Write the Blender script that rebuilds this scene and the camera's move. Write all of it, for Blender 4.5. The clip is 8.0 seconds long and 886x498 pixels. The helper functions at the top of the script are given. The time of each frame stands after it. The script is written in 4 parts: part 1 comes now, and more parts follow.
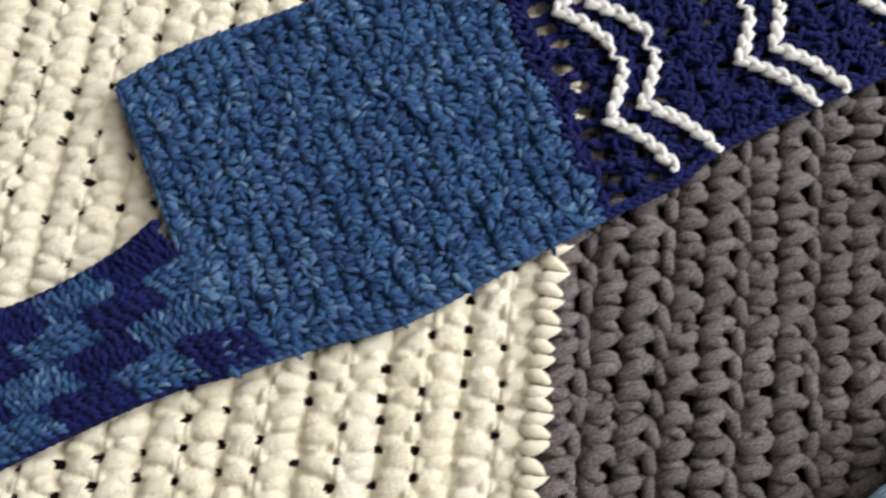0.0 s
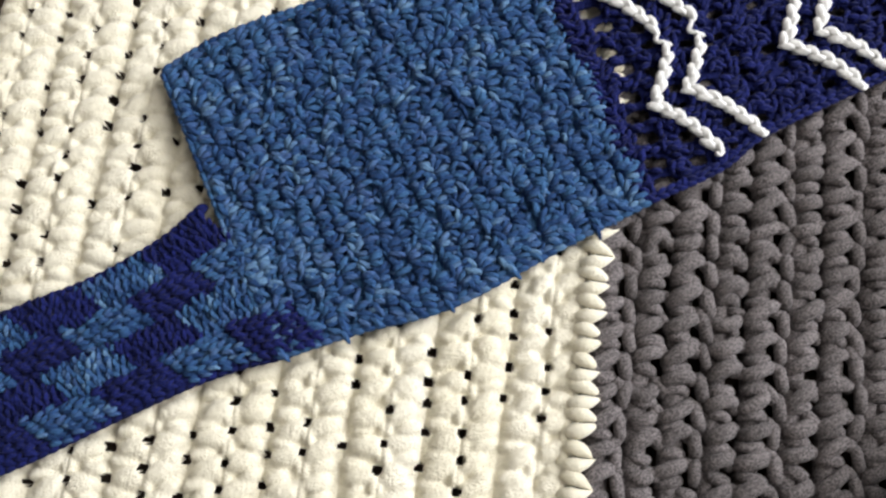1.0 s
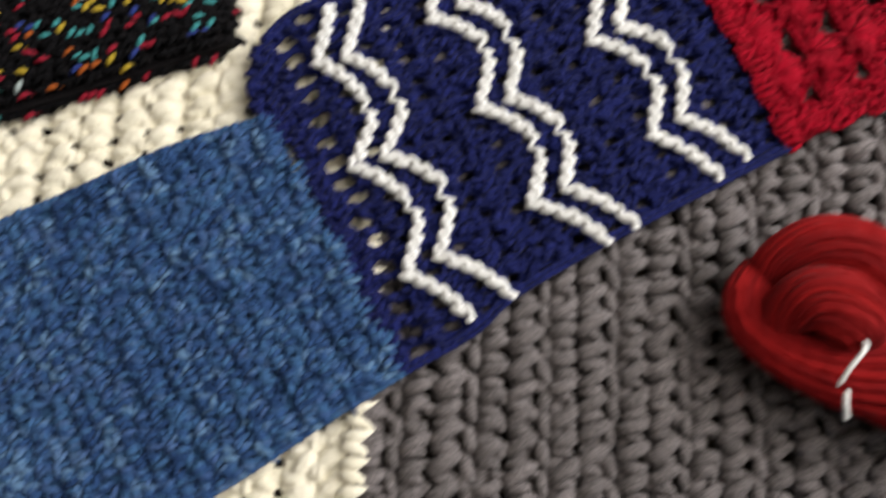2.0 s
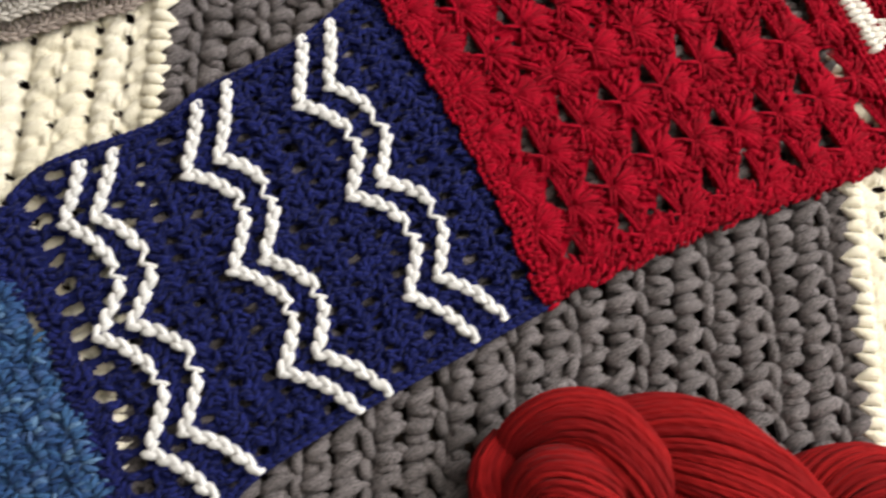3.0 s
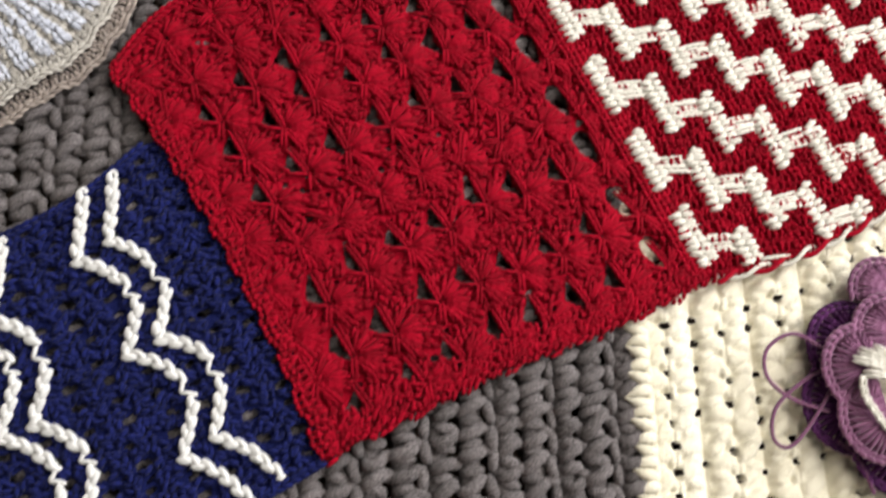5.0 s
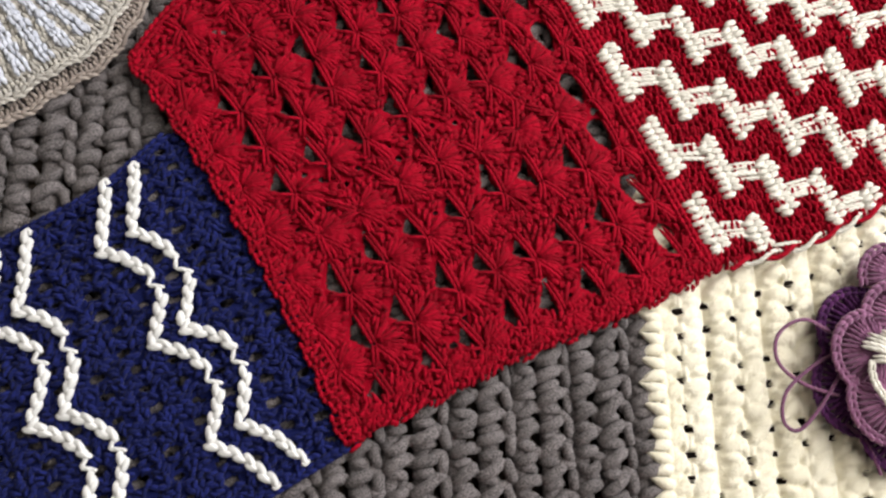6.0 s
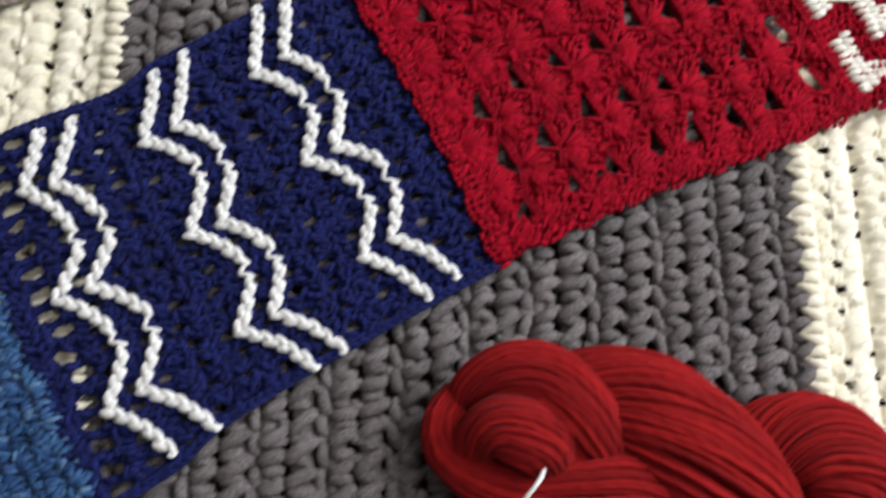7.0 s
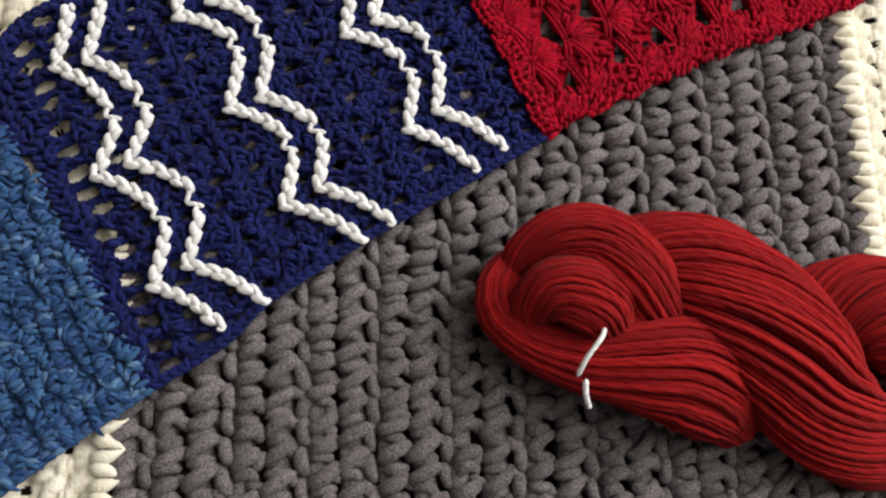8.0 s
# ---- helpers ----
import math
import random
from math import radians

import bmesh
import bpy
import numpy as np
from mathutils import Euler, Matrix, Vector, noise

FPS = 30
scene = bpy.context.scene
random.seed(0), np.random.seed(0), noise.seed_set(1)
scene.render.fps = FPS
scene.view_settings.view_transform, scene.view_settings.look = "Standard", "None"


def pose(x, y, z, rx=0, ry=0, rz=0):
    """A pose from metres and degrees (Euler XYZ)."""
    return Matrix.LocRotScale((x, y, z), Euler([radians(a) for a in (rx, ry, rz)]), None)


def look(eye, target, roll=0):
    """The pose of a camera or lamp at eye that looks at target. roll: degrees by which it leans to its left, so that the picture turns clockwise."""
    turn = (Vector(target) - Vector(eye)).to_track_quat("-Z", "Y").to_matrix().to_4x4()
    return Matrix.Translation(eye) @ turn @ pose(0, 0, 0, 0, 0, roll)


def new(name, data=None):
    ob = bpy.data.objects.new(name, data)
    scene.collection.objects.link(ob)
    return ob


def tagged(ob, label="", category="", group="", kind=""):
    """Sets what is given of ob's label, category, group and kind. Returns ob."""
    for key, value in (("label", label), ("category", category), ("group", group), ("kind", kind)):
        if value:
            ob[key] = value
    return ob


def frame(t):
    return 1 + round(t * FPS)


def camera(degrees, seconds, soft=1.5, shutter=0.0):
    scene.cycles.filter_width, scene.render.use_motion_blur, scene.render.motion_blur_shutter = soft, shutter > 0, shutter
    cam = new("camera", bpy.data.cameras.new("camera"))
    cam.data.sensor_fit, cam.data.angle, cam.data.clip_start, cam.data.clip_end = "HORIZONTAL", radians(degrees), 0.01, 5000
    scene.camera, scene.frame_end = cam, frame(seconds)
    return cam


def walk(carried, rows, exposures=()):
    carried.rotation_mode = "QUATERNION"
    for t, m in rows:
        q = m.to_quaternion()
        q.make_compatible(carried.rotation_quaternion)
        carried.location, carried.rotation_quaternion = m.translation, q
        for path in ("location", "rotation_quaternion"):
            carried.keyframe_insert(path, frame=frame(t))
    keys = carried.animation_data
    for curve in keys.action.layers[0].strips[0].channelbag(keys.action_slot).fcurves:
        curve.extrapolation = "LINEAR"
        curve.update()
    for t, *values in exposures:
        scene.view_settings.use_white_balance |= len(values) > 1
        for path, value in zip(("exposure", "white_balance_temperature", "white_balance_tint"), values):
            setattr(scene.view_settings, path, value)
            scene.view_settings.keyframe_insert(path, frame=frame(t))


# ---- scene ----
# Camera: a hand-held phone looking down on a table of crochet work.
cam = camera(53.3, 8.0, soft=2.35, shutter=0.45)
METRES, EYE, TILT, LEAN, TURN = 0.6, 0.438, -75.7, -0.3, 7.4
ROWS = [
    (0.0, 0.0, 0.0, 0.0, 0.0, 0.0, -0.0),
    (0.5, -0.0389, -0.0009, -0.0073, 0.62, -1.19, -0.35),
    (1.0, -0.0304, -0.0029, -0.0001, 0.51, -1.01, 0.03),
    (1.5, 0.0375, -0.0111, 0.0495, 0.63, -0.96, 1.47),
    (2.0, 0.1507, -0.016, 0.1188, -1.49, 0.51, 4.13),
    (2.2, 0.1815, -0.0244, 0.1787, -3.64, -1.39, 4.45),
    (3.3, 0.3737, -0.0162, 0.2579, -5.02, 0.94, 5.10),
    (3.5, 0.3932, -0.0233, 0.2722, -5.03, 1.47, 5.23),
    (4.0, 0.4278, -0.038, 0.2895, -5.98, 2.83, 6.07),
    (4.5, 0.4541, -0.035, 0.3071, -6.4, 2.17, 6.21),
    (5.0, 0.4926, -0.0354, 0.3352, -8.06, 2.38, 6.45),
    (5.2, 0.5011, -0.0389, 0.3626, -8.25, 1.52, 5.94),
    (6.3, 0.4633, -0.0495, 0.3476, -8.34, 0.04, 7.32),
    (6.5, 0.454, -0.0375, 0.2839, -6.66, 2.1, 7.98),
    (7.0, 0.3575, -0.0327, 0.2065, -5.54, 0.43, 5.86),
    (7.5, 0.3024, -0.0184, 0.1375, -6.35, -1.24, 6.4),
    (8.0, 0.2995, -0.0093, 0.1256, -6.21, -1.51, 7.11),
]
EXPOSURES = [(0.0, 0.30, 6300, 10), (1.0, 0.47, 6150, 10), (1.5, 0.34, 6150, 10), (2.0, 0.30, 6500, 10), (3.5, 0.15, 6600, 10), (5.0, 0.09, 6450, 10), (6.5, 0.05, 6350, 10), (7.0, 0.06, 6050, 10), (8.0, 0.08, 6400, 10)]
walk(cam, [(t, pose(0, 0, EYE, TILT, LEAN, TURN) @ pose(METRES * x, METRES * y, METRES * z, 90 + pitch, roll, yaw)) for t, x, y, z, yaw, pitch, roll in ROWS], EXPOSURES)

# Light: daylight through one window of a plain room, and a ceiling lamp.
world = bpy.data.worlds.new("world")
scene.world = world
world.use_nodes = True
sky = world.node_tree.nodes.new("ShaderNodeTexSky")
sky.sky_type, sky.sun_disc, sky.sun_elevation, sky.sun_rotation = "NISHITA", False, radians(40), radians(70)
world.node_tree.links.new(sky.outputs[0], world.node_tree.nodes["Background"].inputs[0])
world.node_tree.nodes["Background"].inputs[1].default_value = 0.1


def area_lamp(name, eye, target, sx, sy, watts, colour):
    data = bpy.data.lights.new(name, "AREA")
    data.shape, data.size, data.size_y, data.energy, data.color = "RECTANGLE", sx, sy, watts, colour
    ob = new(name, data)
    ob.matrix_world = look(eye, target)
    return ob


area_lamp("window_daylight", (1.48, 0.9, 0.95), (0.2, 0.25, 0.0), 1.3, 1.1, 26, (1.0, 0.98, 0.96))
area_lamp("ceiling_light", (1.00, 0.62, 1.42), (0.4, 0.3, 0.0), 1.5, 1.5, 24.5, (1.0, 0.94, 0.85))


# ---- materials ----
def nodes_of(name):
    mat = bpy.data.materials.new(name)
    mat.use_nodes = True
    tree = mat.node_tree
    return mat, tree, tree.nodes["Principled BSDF"], lambda kind: tree.nodes.new("ShaderNode" + kind)


def ramp(tree, stops, mode="LINEAR"):
    node = tree.nodes.new("ShaderNodeValToRGB")
    node.color_ramp.interpolation = mode
    while len(node.color_ramp.elements) < len(stops):
        node.color_ramp.elements.new(0.5)
    for el, (at, col) in zip(node.color_ramp.elements, stops):
        el.position, el.color = at, (*col, 1)
    return node


def yarn(name, stops, mode="LINEAR", plies=3.0, lay=1.3, ply=0.35, fuzz=0.3, fuzz_scale=1600, rough=0.85, sheen=0.25, soft=0.0, patch=0.25, patch_scale=60, fibre_shade=0.3):
    """Spun yarn: colour by strand and patch, twisted plies along the strand, fine fuzz, fibre shading painted as
    speckle.
    """
    mat, tree, bsdf, make = nodes_of(name)
    link = tree.links.new
    geo, tex, uv = make("NewGeometry"), make("TexCoord"), make("UVMap")
    big = make("TexNoise")
    big.inputs["Scale"].default_value, big.inputs["Detail"].default_value = patch_scale, 3
    link(tex.outputs["Object"], big.inputs["Vector"])
    mixed = make("Math")
    mixed.operation, mixed.use_clamp = "MULTIPLY_ADD", True
    mixed.inputs[1].default_value = 2 * patch
    link(big.outputs["Fac"], mixed.inputs[0])
    away = make("Math")
    away.operation = "SUBTRACT"
    away.inputs[1].default_value = patch
    info, both, wrap = make("ObjectInfo"), make("Math"), make("Math")
    both.operation, wrap.operation = "ADD", "FRACT"
    link(geo.outputs["Random Per Island"], both.inputs[0])
    link(info.outputs["Random"], both.inputs[1])
    link(both.outputs[0], wrap.inputs[0])
    link(wrap.outputs[0], away.inputs[0])
    link(away.outputs[0], mixed.inputs[2])
    tone = ramp(tree, stops, mode)
    link(mixed.outputs[0], tone.inputs[0])
    # ply lines
    split = make("SeparateXYZ")
    link(uv.outputs[0], split.inputs[0])
    run = make("Math")
    run.operation = "MULTIPLY"
    run.inputs[1].default_value = lay
    link(split.outputs[0], run.inputs[0])
    add = make("Math")
    add.operation = "MULTIPLY_ADD"
    add.inputs[1].default_value = plies
    link(split.outputs[1], add.inputs[0])
    link(run.outputs[0], add.inputs[2])
    turn = make("Math")
    turn.operation = "MULTIPLY"
    turn.inputs[1].default_value = 2 * math.pi
    link(add.outputs[0], turn.inputs[0])
    wave = make("Math")
    wave.operation = "SINE"
    link(turn.outputs[0], wave.inputs[0])
    fine = make("TexNoise")
    fine.inputs["Scale"].default_value, fine.inputs["Detail"].default_value = fuzz_scale, 3
    link(tex.outputs["Object"], fine.inputs["Vector"])
    # speckle of lit and shaded fibres, painted by darkening the base colour
    speck = make("Mix")
    speck.data_type, speck.blend_type = "RGBA", "MULTIPLY"
    speck.inputs[0].default_value = fibre_shade
    dots = ramp(tree, [(0.38, (0.28, 0.28, 0.28)), (0.64, (1.0, 1.0, 1.0))])
    link(fine.outputs["Fac"], dots.inputs[0])
    link(tone.outputs[0], speck.inputs[6])
    link(dots.outputs[0], speck.inputs[7])
    link(speck.outputs[2], bsdf.inputs["Base Color"])
    b1, b2 = make("Bump"), make("Bump")
    b1.inputs["Strength"].default_value, b1.inputs["Distance"].default_value = ply, 0.0006
    b2.inputs["Strength"].default_value, b2.inputs["Distance"].default_value = fuzz, 0.0012
    link(wave.outputs[0], b1.inputs["Height"])
    link(fine.outputs["Fac"], b2.inputs["Height"])
    link(b1.outputs[0], b2.inputs["Normal"])
    link(b2.outputs[0], bsdf.inputs["Normal"])
    bsdf.inputs["Subsurface Weight"].default_value = soft
    bsdf.inputs["Subsurface Radius"].default_value = (0.006, 0.0055, 0.0045)
    bsdf.inputs["Subsurface Scale"].default_value = 1.0
    bsdf.inputs["Roughness"].default_value = rough
    bsdf.inputs["Specular IOR Level"].default_value = 0.08
    bsdf.inputs["Sheen Weight"].default_value = sheen
    bsdf.inputs["Sheen Roughness"].default_value = 0.5
    return mat


def plain(name, colour, other, scale, rough=0.7, bump=0.2):
    mat, tree, bsdf, make = nodes_of(name)
    tex, n = make("TexCoord"), make("TexNoise")
    n.inputs["Scale"].default_value, n.inputs["Detail"].default_value = scale, 6
    tree.links.new(tex.outputs["Object"], n.inputs["Vector"])
    tone = ramp(tree, [(0.3, colour), (0.7, other)])
    tree.links.new(n.outputs["Fac"], tone.inputs[0])
    tree.links.new(tone.outputs[0], bsdf.inputs["Base Color"])
    b = make("Bump")
    b.inputs["Strength"].default_value, b.inputs["Distance"].default_value = bump, 0.002
    tree.links.new(n.outputs["Fac"], b.inputs["Height"])
    tree.links.new(b.outputs[0], bsdf.inputs["Normal"])
    bsdf.inputs["Roughness"].default_value = rough
    return mat


CREAM_CHENILLE = yarn("cream_chenille", [(0.0, (0.79, 0.74, 0.585)), (1.0, (0.86, 0.815, 0.675))], ply=0.0, fuzz=0.9, fuzz_scale=900, sheen=0.4, fibre_shade=0.08)
GREY_CHENILLE = yarn("grey_chenille", [(0.0, (0.186, 0.166, 0.169)), (1.0, (0.270, 0.242, 0.247))], ply=0.0, fuzz=1.0, fuzz_scale=1050, sheen=0.1, fibre_shade=1.0)
TEAL = yarn("teal_wool", [(0.0, (0.014, 0.040, 0.12)), (0.3, (0.030, 0.078, 0.21)), (0.6, (0.044, 0.116, 0.255)), (0.85, (0.050, 0.100, 0.25)), (1.0, (0.11, 0.21, 0.36))], patch=0.3, patch_scale=45, sheen=0.04)
NAVY = yarn("navy_wool", [(0.0, (0.0060, 0.0092, 0.062)), (1.0, (0.0115, 0.0170, 0.120))], patch=0.2, sheen=0.05)
WHITE = yarn("white_wool", [(0.0, (0.70, 0.70, 0.69)), (1.0, (0.82, 0.82, 0.81))], fibre_shade=0.12, sheen=0.1)
RED = yarn("red_wool", [(0.0, (0.205, 0.0008, 0.009)), (1.0, (0.37, 0.0013, 0.017))], patch=0.2, patch_scale=90, sheen=0.015)
HANK_RED = yarn("brick_red_wool", [(0.0, (0.165, 0.0045, 0.006)), (1.0, (0.31, 0.009, 0.010))], patch=0.25, patch_scale=40, ply=0.3, lay=0.6, sheen=0.02)
IVORY = yarn("ivory_wool", [(0.0, (0.66, 0.635, 0.565)), (1.0, (0.78, 0.755, 0.685))], fibre_shade=0.25, sheen=0.1)
PURPLE = yarn("purple_wool", [(0.0, (0.16, 0.060, 0.125)), (1.0, (0.30, 0.125, 0.235))], sheen=0.25)
DARK_PURPLE = yarn("dark_purple_wool", [(0.0, (0.05, 0.012, 0.06)), (1.0, (0.10, 0.025, 0.11))], sheen=0.05)
PINK = yarn("pink_wool", [(0.0, (0.50, 0.22, 0.32)), (1.0, (0.62, 0.32, 0.42))], sheen=0.1)
BLACK = yarn("black_wool", [(0.0, (0.004, 0.004, 0.005)), (1.0, (0.008, 0.007, 0.008))], sheen=0.0)
CONFETTI = yarn("black_confetti_wool", [(0.0, (0.004, 0.004, 0.005)), (0.72, (0.30, 0.016, 0.035)), (0.81, (0.06, 0.30, 0.31)), (0.87, (0.50, 0.36, 0.04)), (0.905, (0.03, 0.05, 0.22)), (0.945, (0.40, 0.10, 0.02)), (0.97, (0.40, 0.48, 0.48))], mode="CONSTANT", patch=0.0, sheen=0.0)
PALE_BLUE = yarn("pale_blue_wool", [(0.0, (0.54, 0.57, 0.66)), (1.0, (0.70, 0.73, 0.82))], sheen=0.2)
OATMEAL = yarn("oatmeal_wool", [(0.0, (0.44, 0.415, 0.38)), (1.0, (0.61, 0.58, 0.53))], sheen=0.2)
TAUPE = yarn("taupe_wool", [(0.0, (0.24, 0.195, 0.175)), (1.0, (0.42, 0.36, 0.32))], sheen=0.2)
BLUE = yarn("blue_wool", [(0.0, (0.012, 0.06, 0.18)), (1.0, (0.022, 0.10, 0.27))], lay=0.6, sheen=0.05)
SKY_BLUE = yarn("sky_blue_wool", [(0.0, (0.30, 0.50, 0.68)), (1.0, (0.48, 0.66, 0.80))], lay=0.6, sheen=0.1)
WOOD = plain("dark_wood", (0.045, 0.028, 0.018), (0.075, 0.045, 0.028), 9)
PAINT = plain("wall_paint", (0.62, 0.60, 0.56), (0.66, 0.64, 0.60), 3, 0.9, 0.05)


# ---- yarn geometry ----
rng = np.random.default_rng(7)
STEPS = np.array([0.0, 0.07, 0.24, 0.5, 0.76, 0.93, 1.0])


# parts made of stitches too small to pick apart
CLOSE_STITCHES = {"block", "stitch_bed", "cream_fabric", "mesh_ground", "lace_web", "mesh_web", "windings", "ribbed_band", "frill", "knit_row", "knit_ground", "shell_fabric", "mesh_row", "red_stitches", "white_stitches", "lace_border"}


class Skein:
    """Collects strands and turns them into one mesh."""

    def __init__(self):
        self.verts, self.quads, self.uvs, self.mats, self.count = [], [], [], [], 0

    def tubes(self, P, R, sides=5, mat=0, rough=0.0):
        P, R = np.asarray(P, float), np.asarray(R, float)
        K, n, _ = P.shape
        if K == 0:
            return self
        R = np.broadcast_to(R, (K, n))
        T = np.gradient(P, axis=1)
        T /= np.linalg.norm(T, axis=2, keepdims=True) + 1e-12
        steep = np.abs(T[:, :, 2]).max(axis=1) > 0.93
        ref = np.where(steep[:, None], np.array([0.31, 0.95, 0.0]), np.array([0, 0, 1.0]))[:, None, :]
        B = np.cross(T, ref)
        B /= np.linalg.norm(B, axis=2, keepdims=True) + 1e-12
        N = np.cross(B, T)
        a = np.arange(sides) * 2 * math.pi / sides
        ring = B[:, :, None, :] * np.cos(a)[:, None] + N[:, :, None, :] * np.sin(a)[:, None]
        swell = R[:, :, None, None] * (1 + rough * rng.normal(0, 1, (K, n, sides, 1)))
        V = P[:, :, None, :] + swell * ring
        self.verts.append(V.reshape(-1, 3))
        k, i, j = np.meshgrid(np.arange(K), np.arange(n - 1), np.arange(sides), indexing="ij")
        j2 = (j + 1) % sides
        base = k * n * sides + self.count
        q = np.stack([base + i * sides + j, base + i * sides + j2, base + (i + 1) * sides + j2, base + (i + 1) * sides + j], -1)
        self.quads.append(q.reshape(-1, 4))
        run = np.concatenate([np.zeros((K, 1)), np.cumsum(np.linalg.norm(np.diff(P, axis=1), axis=2), axis=1)], 1)
        run /= 4 * R.max(axis=1, keepdims=True)
        u0, u1 = run[k, i], run[k, i + 1]
        v0, v1 = j / sides, (j + 1) / sides
        uv = np.stack([np.stack([u0, v0], -1), np.stack([u0, v1], -1), np.stack([u1, v1], -1), np.stack([u1, v0], -1)], -2)
        self.uvs.append(uv.reshape(-1, 2))
        self.mats.append(np.full(q.size // 4, mat, np.int32))
        self.count += K * n * sides
        return self

    def stitches(self, A, B, r, arch=0.0, sag=0.0, sides=5, mat=0, bow=0.0, full=0.0):
        """Plump short strands from A to B, arched up in the middle; sag sinks the ends; bow bends them sideways."""
        A, B = np.atleast_2d(np.asarray(A, float)), np.atleast_2d(np.asarray(B, float))
        K = len(A)
        if K == 0:
            return self
        t = STEPS[None, :, None]
        P = A[:, None, :] * (1 - t) + B[:, None, :] * t
        hump = np.sin(math.pi * STEPS)
        P[:, :, 2] += np.reshape(arch, (-1, 1)) * hump - np.reshape(sag, (-1, 1)) * (1 - hump) ** 2
        d = (B - A)[:, :2]
        side = np.stack([-d[:, 1], d[:, 0]], 1)
        side /= np.linalg.norm(side, axis=1, keepdims=True) + 1e-9
        P[:, :, :2] += side[:, None, :] * np.reshape(np.broadcast_to(bow, (K,)), (-1, 1, 1)) * hump[None, :, None]
        prof = np.array([0.18, 0.62 + 0.2 * full, 0.94 + 0.06 * full, 1.0, 0.94 + 0.06 * full, 0.62 + 0.2 * full, 0.18])
        return self.tubes(P, np.reshape(np.broadcast_to(r, (K,)), (-1, 1)) * prof, sides, mat)

    def cord(self, path, r, sides=5, mat=0, close=True):
        path = np.asarray(path, float)
        R = np.full(len(path), r)
        if close:
            R[0], R[-1] = r * 0.2, r * 0.2
        return self.tubes(path[None], R[None], sides, mat)

    def mesh(self, name, mats):
        me = bpy.data.meshes.new(name)
        V, Q, U = np.concatenate(self.verts), np.concatenate(self.quads), np.concatenate(self.uvs)
        me.vertices.add(len(V))
        me.vertices.foreach_set("co", V.astype(np.float32).ravel())
        me.loops.add(Q.size)
        me.loops.foreach_set("vertex_index", Q.astype(np.int32).ravel())
        me.polygons.add(len(Q))
        me.polygons.foreach_set("loop_start", np.arange(0, Q.size, 4, dtype=np.int32))
        me.polygons.foreach_set("use_smooth", np.ones(len(Q), bool))
        me.polygons.foreach_set("material_index", np.concatenate(self.mats))
        layer = me.uv_layers.new(name="UVMap")
        layer.data.foreach_set("uv", U.astype(np.float32).ravel())
        for m in mats:
            me.materials.append(m)
        me.update(calc_edges=True)
        return me

    def part(self, name, mats, parent=None, label=""):
        if not self.verts:
            return None
        ob = new(name, self.mesh(name, mats if isinstance(mats, (list, tuple)) else [mats]))
        ob.parent = parent
        return tagged(ob, label, kind="stuff" if name in CLOSE_STITCHES else "")


def thing(name, label, category, at=(0, 0, 0), group="", kind=""):
    ob = new(name)
    ob.empty_display_size = 0.02
    return tagged(ob, label, category, group, kind)


def spline(points, n):
    """n points evenly along a smooth line through the given points."""
    P = np.asarray(points, float)
    if len(P) > 2:
        ext = np.vstack([2 * P[0] - P[1], P, 2 * P[-1] - P[-2]])
        out = []
        for k in range(1, len(ext) - 2):
            p0, p1, p2, p3 = ext[k - 1:k + 3]
            t = np.linspace(0, 1, 12, endpoint=False)[:, None]
            out.append(0.5 * (2 * p1 + (p2 - p0) * t + (2 * p0 - 5 * p1 + 4 * p2 - p3) * t ** 2 + (3 * p1 - p0 - 3 * p2 + p3) * t ** 3))
        P = np.vstack(out + [P[-1:]])
    s = np.concatenate([[0], np.cumsum(np.linalg.norm(np.diff(P, axis=0), axis=1))])
    at = np.linspace(0, s[-1], n)
    return np.stack([np.interp(at, s, P[:, c]) for c in range(P.shape[1])], 1)


class Sheet:
    """A piece of cloth between a lower and an upper edge: place(u, v) with u along and v across."""

    def __init__(self, lower, upper, z, bow_left=0.0, bow_right=0.0):
        self.lo, self.up, self.z, self.bl, self.br = spline(lower, 200), spline(upper, 200), z, bow_left, bow_right
        self.length = 0.5 * (np.linalg.norm(np.diff(self.lo, axis=0), axis=1).sum() + np.linalg.norm(np.diff(self.up, axis=0), axis=1).sum())
        self.width = np.linalg.norm(self.up - self.lo, axis=1).mean()
        d = self.lo[-1] - self.lo[0] + self.up[-1] - self.up[0]
        self.along = d / np.linalg.norm(d)

    def place(self, u, v, dz=0.0):
        u, v = np.broadcast_arrays(np.asarray(u, float), np.asarray(v, float))
        g = np.linspace(0, 1, 200)
        out = np.zeros(u.shape + (3,))
        bow = (self.bl * (1 - u) + self.br * u) * 4 * v * (1 - v)
        for c in (0, 1):
            out[..., c] = np.interp(u, g, self.lo[:, c]) * (1 - v) + np.interp(u, g, self.up[:, c]) * v
            over = np.clip(u - 1, 0, None) - np.clip(-u, 0, None)
            out[..., c] += over * self.along[c] * self.length + bow * self.along[c]
        out[..., 2] = self.z + dz
        return out


